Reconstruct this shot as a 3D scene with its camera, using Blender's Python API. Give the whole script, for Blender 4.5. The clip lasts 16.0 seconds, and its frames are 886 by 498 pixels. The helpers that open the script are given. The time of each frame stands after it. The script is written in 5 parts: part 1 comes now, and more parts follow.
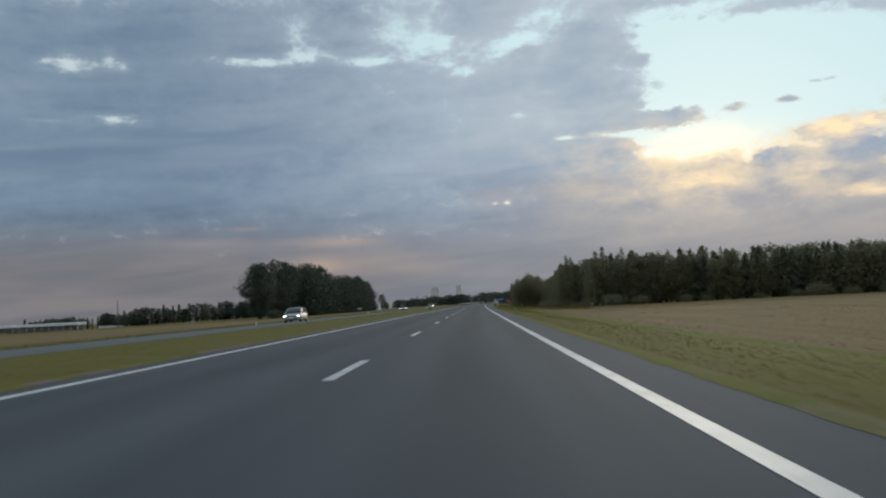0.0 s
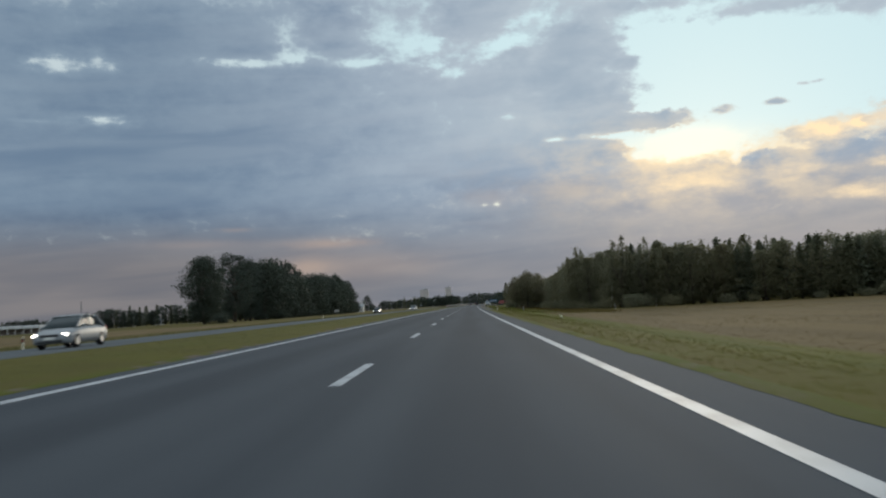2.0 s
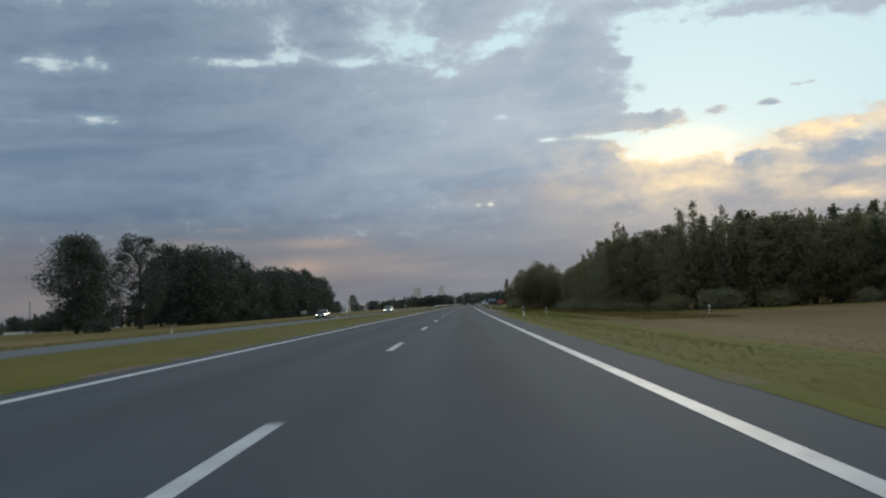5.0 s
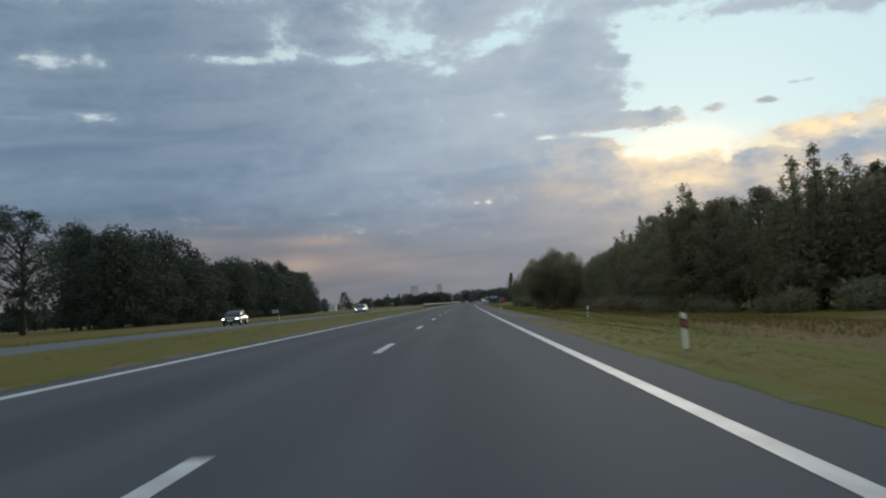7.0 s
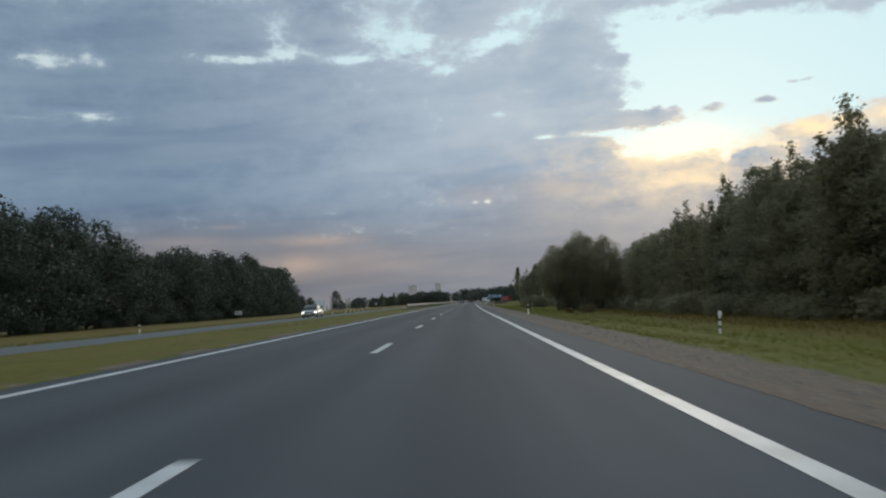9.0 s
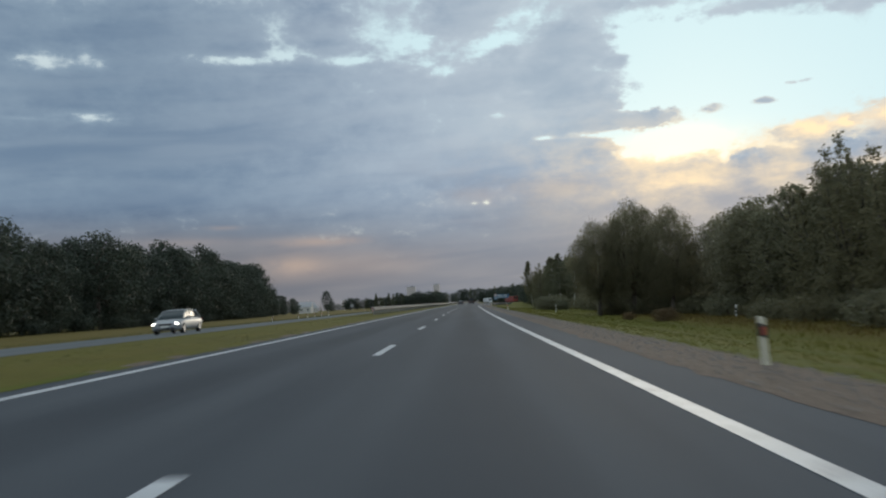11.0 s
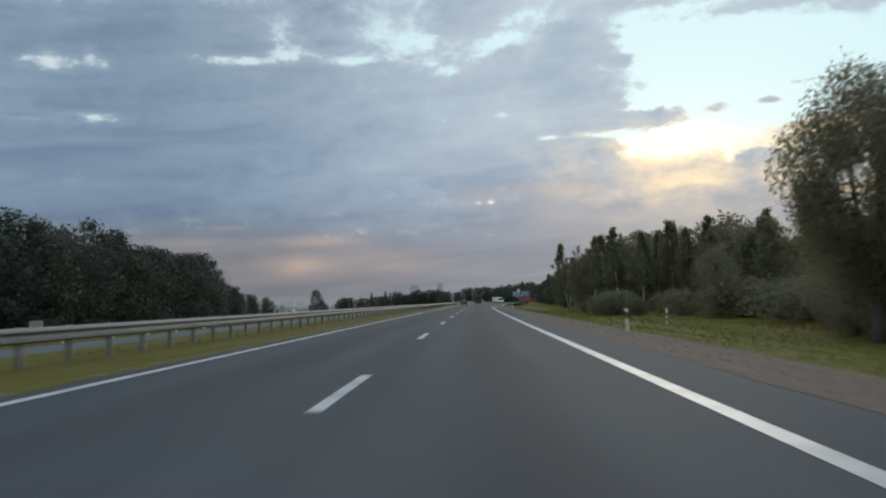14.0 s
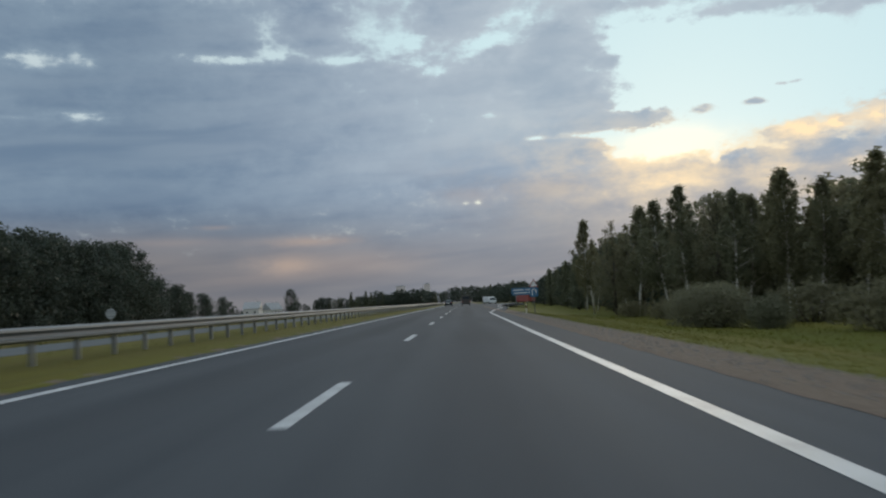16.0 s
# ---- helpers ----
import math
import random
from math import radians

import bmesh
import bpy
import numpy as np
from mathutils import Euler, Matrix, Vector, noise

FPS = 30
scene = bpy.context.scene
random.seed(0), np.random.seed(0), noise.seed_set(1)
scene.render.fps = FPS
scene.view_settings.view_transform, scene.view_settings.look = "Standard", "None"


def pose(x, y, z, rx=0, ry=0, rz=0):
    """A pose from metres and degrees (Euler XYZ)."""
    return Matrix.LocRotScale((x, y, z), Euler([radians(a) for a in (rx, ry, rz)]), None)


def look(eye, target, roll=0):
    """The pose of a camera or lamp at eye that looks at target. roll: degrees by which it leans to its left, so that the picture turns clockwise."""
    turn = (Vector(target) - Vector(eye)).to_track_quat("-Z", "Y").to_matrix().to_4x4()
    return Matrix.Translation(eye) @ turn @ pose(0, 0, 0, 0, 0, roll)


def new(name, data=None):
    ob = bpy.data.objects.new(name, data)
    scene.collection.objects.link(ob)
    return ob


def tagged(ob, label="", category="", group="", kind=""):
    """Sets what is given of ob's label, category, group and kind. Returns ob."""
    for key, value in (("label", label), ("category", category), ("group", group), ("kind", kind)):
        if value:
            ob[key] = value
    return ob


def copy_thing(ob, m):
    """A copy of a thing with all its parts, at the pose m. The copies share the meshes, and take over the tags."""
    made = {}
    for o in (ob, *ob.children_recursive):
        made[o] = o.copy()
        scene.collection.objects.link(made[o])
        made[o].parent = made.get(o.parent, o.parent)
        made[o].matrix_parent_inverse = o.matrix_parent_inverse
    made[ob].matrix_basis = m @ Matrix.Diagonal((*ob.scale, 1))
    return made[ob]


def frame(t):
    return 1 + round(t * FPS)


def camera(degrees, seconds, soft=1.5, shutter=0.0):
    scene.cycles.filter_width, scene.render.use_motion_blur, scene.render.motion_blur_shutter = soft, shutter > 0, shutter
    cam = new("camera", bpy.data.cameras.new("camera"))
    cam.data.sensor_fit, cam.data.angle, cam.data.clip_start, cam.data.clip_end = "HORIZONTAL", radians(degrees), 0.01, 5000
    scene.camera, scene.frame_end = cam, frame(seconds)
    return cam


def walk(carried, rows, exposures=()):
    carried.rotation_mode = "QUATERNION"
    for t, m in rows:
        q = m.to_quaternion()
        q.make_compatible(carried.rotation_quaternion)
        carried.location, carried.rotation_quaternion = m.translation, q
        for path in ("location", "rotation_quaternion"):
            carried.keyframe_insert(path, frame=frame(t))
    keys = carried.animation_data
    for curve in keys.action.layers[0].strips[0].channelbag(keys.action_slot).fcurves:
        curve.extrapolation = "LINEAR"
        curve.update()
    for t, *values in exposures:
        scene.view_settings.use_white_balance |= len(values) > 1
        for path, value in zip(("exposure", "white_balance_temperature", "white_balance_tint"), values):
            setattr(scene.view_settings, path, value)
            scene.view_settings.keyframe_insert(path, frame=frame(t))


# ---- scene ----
FOV = 55.0
cam = camera(FOV, 16.0, soft=2.2, shutter=0.4)

# ---- the road's line: s metres along it, q metres right of the lane line ----
S_TAB = np.arange(-400.0, 4600.0, 5.0)
U_TAB = np.clip((S_TAB - 200.0) / 200.0, -1.2, 1.2)
TURN_TAB = 0.01057 * U_TAB + 0.00212 * U_TAB ** 2
X_TAB = np.cumsum(np.sin(TURN_TAB)) * 5.0
Y_TAB = np.cumsum(np.cos(TURN_TAB)) * 5.0
X_TAB -= np.interp(0.0, S_TAB, X_TAB)
Y_TAB -= np.interp(0.0, S_TAB, Y_TAB)


def turn(s):
    """The road's heading at s, in radians to the right."""
    return float(np.interp(s, S_TAB, TURN_TAB))


def at(s, q, z=0.0):
    a = turn(s)
    x, y = float(np.interp(s, S_TAB, X_TAB)), float(np.interp(s, S_TAB, Y_TAB))
    return Vector((x + q * math.cos(a), y - q * math.sin(a), z))


FALL = 0.026  # crossfall of both carriageways, outwards


def road_z(q):
    return -FALL * (q + 4.3)


def place(s, q, z=0.0, rz=0.0, scale=1.0):
    """A pose on the plan, facing along the road; rz in degrees."""
    return Matrix.Translation(at(s, q, z)) @ Matrix.Rotation(radians(rz) - turn(s), 4, "Z") @ Matrix.Scale(scale, 4)


# seconds, s, q, heading off the road (right), pitch
DRIVE = (
    (0.0, 4.16, 2.10, -2.11, 3.72), (0.5, 16.39, 2.04, -1.90, 3.71), (1.0, 28.25, 1.94, -1.89, 3.64),
    (1.5, 40.47, 1.86, -1.60, 3.77), (2.0, 52.79, 1.77, -1.51, 3.78), (2.5, 64.50, 1.72, -1.34, 3.92),
    (3.0, 76.85, 1.71, -1.38, 3.78), (3.5, 89.41, 1.70, -1.25, 3.83), (4.0, 101.01, 1.69, -1.28, 3.77),
    (6.5, 161.64, 1.81, -1.21, 3.75), (7.0, 174.27, 1.84, -1.26, 3.60), (7.5, 186.38, 1.86, -1.29, 3.56),
    (8.0, 198.92, 1.90, -1.25, 3.69), (8.5, 210.51, 1.89, -1.17, 3.64), (9.0, 222.41, 1.90, -1.33, 3.56),
    (11.5, 283.29, 1.81, -1.45, 3.68), (12.0, 295.67, 1.84, -1.64, 3.81), (12.5, 307.66, 1.76, -1.74, 3.54),
    (13.0, 319.87, 1.73, -1.78, 3.62), (13.5, 331.86, 1.70, -1.93, 3.69), (14.0, 343.77, 1.59, -1.98, 3.62),
    (14.5, 356.41, 1.54, -1.69, 3.70), (15.0, 368.63, 1.52, -1.52, 3.48), (15.5, 381.07, 1.58, -1.38, 3.52),
    (16.0, 392.82, 1.60, -1.31, 3.59))
EYE, LEAN = 1.03, 2.95
walk(cam, [(t, pose(*at(s, q, road_z(q) + EYE), 90 + p, LEAN, -(h + math.degrees(turn(s))))) for t, s, q, h, p in DRIVE],
     [(0, 0.05), (7, 0.04), (9, 0.12), (12.5, 0.14), (13, 0.22), (13.5, 0.27), (14, 0.2), (14.5, 0.06), (16, 0.04)])

# ---- sky and sun ----
SUN_AZ, SUN_EL = 15.0, 9.2
sky_world = bpy.data.worlds.new("sky")
scene.world = sky_world
sky_world.use_nodes = True
wt = sky_world.node_tree
wt.nodes.clear()


class Nodes:
    """Short hands for building a node tree."""

    def __init__(self, tree):
        self.tree = tree

    def put(self, kind, **sets):
        n = self.tree.nodes.new(kind)
        for key, value in sets.items():
            n.inputs[key.replace("_", " ")].default_value = value
        return n

    def link(self, a, b):
        self.tree.links.new(a, b)

    def math(self, op, a, b=None, c=None, clamp=False):
        n = self.tree.nodes.new("ShaderNodeMath")
        n.operation, n.use_clamp = op, clamp
        for i, v in enumerate((a, b, c)):
            if v is None:
                continue
            if isinstance(v, (int, float)):
                n.inputs[i].default_value = v
            else:
                self.link(v, n.inputs[i])
        return n.outputs[0]

    def mix(self, fac, a, b, mode="MIX"):
        n = self.tree.nodes.new("ShaderNodeMix")
        n.data_type, n.blend_type = "RGBA", mode
        for i, v in ((0, fac), (6, a), (7, b)):
            if isinstance(v, (int, float)):
                n.inputs[i].default_value = v
            elif isinstance(v, tuple):
                n.inputs[i].default_value = (*v, 1)
            else:
                self.link(v, n.inputs[i])
        return n.outputs[2]

    def noise(self, vec, scale, detail=4.0, rough=0.55, distort=0.0):
        n = self.tree.nodes.new("ShaderNodeTexNoise")
        n.inputs["Scale"].default_value, n.inputs["Detail"].default_value = scale, detail
        n.inputs["Roughness"].default_value, n.inputs["Distortion"].default_value = rough, distort
        if vec is not None:
            self.link(vec, n.inputs["Vector"])
        return n.outputs["Fac"]

    def step(self, v, lo, hi):
        n = self.tree.nodes.new("ShaderNodeMapRange")
        n.interpolation_type = "SMOOTHSTEP"
        n.inputs["From Min"].default_value, n.inputs["From Max"].default_value = lo, hi
        self.link(v, n.inputs["Value"])
        return n.outputs["Result"]


W = Nodes(wt)
coord = wt.nodes.new("ShaderNodeTexCoord").outputs["Generated"]
split = wt.nodes.new("ShaderNodeSeparateXYZ")
W.link(coord, split.inputs[0])
dx, dy, dz = split.outputs
az = W.math("MULTIPLY", W.math("ARCTAN2", dx, dy), 57.2958)
el = W.math("MULTIPLY", W.math("ARCSINE", dz), 57.2958)
# cloud deck seen in perspective: streaks low down, lumps high up
lift = W.math("ADD", W.math("MAXIMUM", dz, 0.0), 0.10)
deck = wt.nodes.new("ShaderNodeCombineXYZ")
W.link(W.math("DIVIDE", dx, lift), deck.inputs[0])
W.link(W.math("DIVIDE", dy, lift), deck.inputs[1])
deck = deck.outputs[0]
flat = wt.nodes.new("ShaderNodeCombineXYZ")
W.link(W.math("MULTIPLY", az, 0.1), flat.inputs[0])
W.link(W.math("MULTIPLY", el, 0.2), flat.inputs[1])
flat = flat.outputs[0]
lumps = W.noise(flat, 2.2, 9.0, 0.6, 0.2)
puffs = W.noise(flat, 5.5, 6.0, 0.62)
fine = W.step(W.noise(flat, 7.0, 4.0, 0.55), 0.28, 0.72)
even = wt.nodes.new("ShaderNodeCombineXYZ")
W.link(W.math("MULTIPLY", az, 0.17), even.inputs[0])
W.link(W.math("MULTIPLY", el, 0.20), even.inputs[1])
even = even.outputs[0]
# rounded heads with creases between them
heads = W.math("ABSOLUTE", W.math("MULTIPLY_ADD", W.noise(even, 2.6, 2.0, 0.5, 0.4), 2.0, -1.0))
heads = W.math("ADD", heads, W.math("MULTIPLY", W.math("ABSOLUTE", W.math("MULTIPLY_ADD", W.noise(even, 6.5, 4.0, 0.6), 2.0, -1.0)), 0.6))
stretch = wt.nodes.new("ShaderNodeVectorMath")
stretch.operation = "MULTIPLY"
stretch.inputs[1].default_value = (0.38, 1.0, 1.0)
W.link(deck, stretch.inputs[0])
bands = stretch.outputs[0]
broad = W.noise(bands, 0.8, 7.0, 0.55, 0.3)
level = wt.nodes.new("ShaderNodeCombineXYZ")
W.link(W.math("MULTIPLY", az, 0.055), level.inputs[0])
W.link(W.math("MULTIPLY_ADD", az, -0.02, W.math("MULTIPLY", el, 0.42)), level.inputs[1])
streaks = W.noise(level.outputs[0], 1.7, 3.0, 0.45, 0.35)
warp_f = W.math("MULTIPLY_ADD", W.noise(flat, 9.0, 5.0, 0.65), 1.0, -0.5)
warp_a = W.math("MULTIPLY_ADD", W.noise(flat, 3.1, 6.0, 0.65), 5.0, -2.5)
warp_e = W.math("MULTIPLY_ADD", W.noise(flat, 4.3, 6.0, 0.65), 3.0, -1.5)
az_w, el_w = W.math("ADD", az, warp_a), W.math("ADD", el, warp_e)


def blob(a0, e0, ra, re, a_in, e_in):
    x = W.math("MULTIPLY_ADD", a_in, 1 / ra, -a0 / ra)
    y = W.math("MULTIPLY_ADD", e_in, 1 / re, -e0 / re)
    r2 = W.math("ADD", W.math("MULTIPLY", x, x), W.math("MULTIPLY", y, y))
    return W.math("POWER", 2.71828, W.math("MULTIPLY", r2, -1.1))


cover = W.math("MULTIPLY_ADD", lumps, 0.9, 0.10)
cover = W.math("ADD", cover, W.math("MULTIPLY_ADD", broad, 0.7, -0.32))
cover = W.math("ADD", cover, W.math("MULTIPLY_ADD", puffs, 0.5, -0.25))
pinks = W.math("MULTIPLY", 0.0, 0.0)
gilt = W.math("MULTIPLY", 0.0, 0.0)


def cloud_patch(a0, e0, ra, re, weight):
    global cover
    if min(ra, re) > 0.7:
        wa, we = az_w, el_w
    else:
        wa, we = W.math("MULTIPLY_ADD", warp_f, 1.6 * ra, az), W.math("MULTIPLY_ADD", warp_e, 0.3 * re, el)
    amount = weight
    if max(ra, re) < 5.0:
        amount = W.math("MULTIPLY", W.math("MULTIPLY_ADD", fine, 0.8, 0.6), weight)
    cover = W.math("ADD", cover, W.math("MULTIPLY", blob(a0, e0, ra, re, wa, we), amount))


def pink_patch(a0, e0, ra, re, weight):
    global pinks
    pinks = W.math("ADD", pinks, W.math("MULTIPLY", blob(a0, e0, ra, re, az_w, el), weight))


def gold_patch(a0, e0, ra, re, weight):
    global gilt
    gilt = W.math("ADD", gilt, W.math("MULTIPLY", blob(a0, e0, ra, re, az_w, W.math("MULTIPLY_ADD", warp_e, 0.5, el)), weight))


# places in the deck: azimuth, elevation, their half sizes and weight
# thin ones, where the clear sky shows
for row in (
    (20.0, 13.5, 10.2, 3.22, -1.10),
    (13.9, 16.6, 4.5, 1.70, -0.80),
    (3.0, 17.0, 2.1, 1.14, -0.65),
    (-1.9, 16.9, 1.9, 0.83, -0.55),
    (-0.2, 15.4, 1.4, 0.53, -0.55),
    (-4.7, 18.0, 2.3, 0.98, -0.32),
    (-11.2, 17.7, 1.0, 1.21, -0.38),
    (-14.6, 16.4, 3.2, 0.38, -0.72),
    (-10.9, 16.7, 1.9, 0.34, -0.45),
    (-6.7, 16.3, 1.7, 0.27, -0.50),
    (-25.7, 15.9, 1.7, 0.53, -0.72),
    (-23.5, 16.2, 0.5, 0.61, -0.45),
    (-22.7, 15.8, 0.5, 0.45, -0.45),
    (-23.3, 12.6, 1.9, 0.38, -0.80),
    (-26.8, 12.4, 1.5, 0.15, -0.25),
    (3.3, 13.5, 0.6, 0.34, -0.45),
    (5.2, 13.7, 0.8, 0.23, -0.45),
    (3.3, 12.3, 0.8, 0.30, -0.40),
    (14.7, 10.1, 2.7, 0.83, -1.30),
    (12.5, 12.0, 1.3, 0.27, -0.90),
    (13.7, 9.4, 3.0, 0.68, -0.75),
    (10.0, 10.6, 2.0, 0.30, -0.95),
    (6.2, 10.6, 0.7, 0.15, -0.70),
    (17.6, 9.8, 1.0, 0.76, -0.90),
    (11.6, 10.2, 1.5, 0.34, -0.90),
    (17.7, 8.2, 0.3, 0.53, -0.50),
    (1.3, 6.6, 0.3, 0.15, -0.50),
    (2.1, 6.6, 0.3, 0.19, -0.55),
    (5.0, 18.6, 1.5, 0.57, -0.40)):
    cloud_patch(*row)
# thick clouds
for row in (
    (-16.9, 11.7, 18.2, 5.68, 0.50),
    (8.5, 16.3, 2.5, 1.36, 1.50),
    (5.1, 14.4, 5.7, 1.59, 0.90),
    (11.7, 11.3, 3.3, 0.76, 1.40),
    (9.2, 12.8, 2.7, 1.14, 1.10),
    (11.3, 15.1, 0.9, 0.38, 1.10),
    (4.1, 16.4, 1.1, 0.34, 0.70),
    (5.2, 9.0, 6.4, 2.08, 0.75),
    (9.7, 9.7, 1.5, 0.61, 0.90),
    (1.5, 18.9, 2.8, 1.59, 0.85),
    (-8.7, 19.2, 2.1, 1.52, 0.40),
    (22.1, 12.5, 1.2, 0.19, 1.25),
    (20.3, 11.6, 1.0, 0.27, 1.20),
    (17.4, 11.5, 0.9, 0.34, 1.05),
    (24.1, 7.8, 4.9, 0.83, 1.10),
    (23.0, 9.5, 1.6, 0.68, 1.00),
    (25.1, 9.8, 0.5, 0.38, 0.70),
    (26.8, 9.8, 0.8, 0.91, 0.90),
    (18.4, 6.3, 11.4, 1.89, 0.60),
    (18.9, 17.3, 8.7, 0.53, 0.50),
    (26.1, 16.5, 3.4, 0.53, 0.50),
    (-20.9, 17.8, 9.5, 1.89, 0.35),
    (11.5, 18.6, 3.0, 0.53, 0.40),
    (15.9, 7.7, 2.3, 0.45, 0.60),
    (11.8, 8.0, 1.9, 0.53, 0.50),
    (-22.8, 10.5, 11.4, 2.27, 0.30),
    (-20.5, 7.2, 11.4, 0.83, 0.25),
    (1.4, 5.3, 3.4, 0.53, 0.40),
    (-26.8, 6.2, 4.5, 0.68, 0.30)):
    cloud_patch(*row)
# peach light under the deck
for row in (
    (-9.5, 4.5, 3.0, 0.38, 0.85),
    (-17.9, 4.7, 4.5, 0.34, 0.40),
    (-11.1, 3.0, 2.3, 0.76, 0.85),
    (-6.6, 2.9, 4.9, 1.06, 0.50),
    (1.6, 7.1, 2.3, 0.53, 0.30),
    (-15.3, 5.6, 1.5, 0.15, 0.40),
    (7.4, 7.4, 3.4, 0.95, 0.18),
    (-14.0, 2.1, 4.5, 0.61, 0.30)):
    pink_patch(*row)
# cloud edges lit by the low sun
for row in (
    (13.0, 8.4, 3.2, 0.98, 0.90),
    (14.7, 7.0, 2.8, 0.68, 0.95),
    (23.0, 9.6, 1.7, 0.76, 1.50),
    (25.1, 9.8, 0.5, 0.38, 1.10),
    (26.8, 9.8, 1.0, 0.83, 1.30),
    (24.6, 5.6, 2.7, 0.42, 0.90),
    (17.9, 8.7, 1.0, 0.91, 0.70),
    (21.5, 7.2, 2.3, 0.45, 0.50),
    (11.6, 9.5, 1.5, 0.53, 0.60),
    (26.1, 7.3, 1.5, 0.30, 0.60)):
    gold_patch(*row)
low = W.step(el, 7.0, 1.0)
cover = W.math("ADD", cover, W.math("MULTIPLY", low, 0.5))
mask = W.step(W.math("ADD", cover, W.math("MULTIPLY_ADD", heads, 0.45, -0.12)), 0.17, 0.70)
thick = W.step(W.math("ADD", cover, W.math("MULTIPLY_ADD", heads, 0.16, -0.04)), 0.45, 1.25)

nishita = wt.nodes.new("ShaderNodeTexSky")
nishita.sky_type, nishita.sun_disc = "NISHITA", False
nishita.sun_elevation, nishita.sun_rotation = radians(SUN_EL), radians(SUN_AZ)
clear = W.mix(0.08, (0.0, 0.0, 0.0), nishita.outputs[0])
clear = W.mix(0.92, clear, (0.58, 0.79, 0.85))
halo = blob(SUN_AZ, SUN_EL, 3.0, 1.25, az_w, el)
wide_halo = blob(SUN_AZ + 2, SUN_EL - 1.0, 11.0, 3.0, az, el)
clear = W.mix(W.math("MULTIPLY", W.step(el, 11.0, 7.5), 0.6), clear, (0.90, 0.84, 0.66))
clear = W.mix(W.math("MULTIPLY", halo, 1.0, clamp=True), clear, (1.35, 1.18, 0.86))
lee = W.math("MULTIPLY", W.step(az, 6.0, -24.0), W.step(az, -85.0, -35.0))
clear = W.mix(W.math("MULTIPLY", lee, 0.8), clear, (0.52, 0.59, 0.62))
pale = W.mix(W.math("MULTIPLY_ADD", puffs, 0.9, 0.05), (0.36, 0.435, 0.52), (0.50, 0.58, 0.65))
dark = W.mix(W.step(streaks, 0.3, 0.7), (0.262, 0.338, 0.440), (0.342, 0.412, 0.500))
cloud = W.mix(thick, pale, dark)
sunward = W.math("MULTIPLY", W.step(az, -3.0, 11.0), W.step(el, 8.8, 5.6))
cloud = W.mix(W.math("MULTIPLY", sunward, 0.75), cloud, W.mix(W.step(lumps, 0.25, 0.75), (0.40, 0.388, 0.40), (0.52, 0.488, 0.465)))
cloud = W.mix(W.math("MULTIPLY", W.step(el, 8.0, 1.5), 0.85), cloud, W.mix(W.step(streaks, 0.35, 0.65), (0.265, 0.265, 0.285), (0.355, 0.330, 0.325)))
cloud = W.mix(W.math("MULTIPLY", lee, 0.78), cloud, W.mix(1.0, cloud, (0.43, 0.53, 0.61), "MULTIPLY"))
belt_dark = W.math("MULTIPLY", W.math("MULTIPLY", W.step(el, 9.5, 6.0), W.step(az, 13.0, 2.0)), 0.8)
cloud = W.mix(belt_dark, cloud, W.mix(1.0, cloud, (0.72, 0.76, 0.82), "MULTIPLY"))
bright_side = W.math("MULTIPLY", W.math("MULTIPLY", W.step(az, -8.0, 6.0), W.step(el, 7.5, 11.5)), 0.55)
cloud = W.mix(bright_side, cloud, W.mix(W.step(lumps, 0.3, 0.7), (0.395, 0.478, 0.545), (0.54, 0.615, 0.66)))
gold = W.math("MULTIPLY", wide_halo, W.step(W.math("MULTIPLY_ADD", puffs, 0.25, W.math("MULTIPLY", lumps, 0.75)), 0.38, 0.66))
cloud = W.mix(W.math("MULTIPLY", gold, 0.8), cloud, (0.95, 0.76, 0.50))
cloud = W.mix(W.math("MULTIPLY", W.math("MULTIPLY", wide_halo, W.step(thick, 0.6, 0.05)), 0.8), cloud, (1.08, 0.90, 0.60))
cloud = W.mix(W.math("MULTIPLY", pinks, 0.7, clamp=True), cloud, (0.50, 0.375, 0.30))
cloud = W.mix(W.math("MULTIPLY", gilt, W.math("MULTIPLY_ADD", puffs, 1.4, 0.05, clamp=True), clamp=True), cloud, (1.05, 0.82, 0.52))
dusk = W.math("MULTIPLY", W.math("MULTIPLY", lee, W.step(el, 7.5, 3.0)), 0.8)
cloud = W.mix(W.math("MULTIPLY", dusk, W.math("SUBTRACT", 1.0, W.math("MULTIPLY", pinks, 0.7, clamp=True))), cloud, W.mix(W.step(streaks, 0.3, 0.7), (0.170, 0.168, 0.185), (0.235, 0.215, 0.215)))
both = W.mix(mask, clear, cloud)
# overhead, out of view, the deck gives way to bright sky added to light the ground and trees
both = W.mix(W.math("MULTIPLY", W.step(el, 24.0, 48.0), 0.85), both, (0.84, 0.96, 1.05))
back = W.put("ShaderNodeBackground", Strength=1.0)
W.link(both, back.inputs["Color"])
W.link(back.outputs[0], wt.nodes.new("ShaderNodeOutputWorld").inputs["Surface"])

sun = new("sun", bpy.data.lights.new("sun", "SUN"))
sun.data.energy, sun.data.angle, sun.data.color = 0.8, radians(14), (1.0, 0.88, 0.70)
a, e = radians(SUN_AZ), radians(SUN_EL)
sun.matrix_world = look((0, 0, 0), (-math.sin(a) * math.cos(e), -math.cos(a) * math.cos(e), -math.sin(e)))


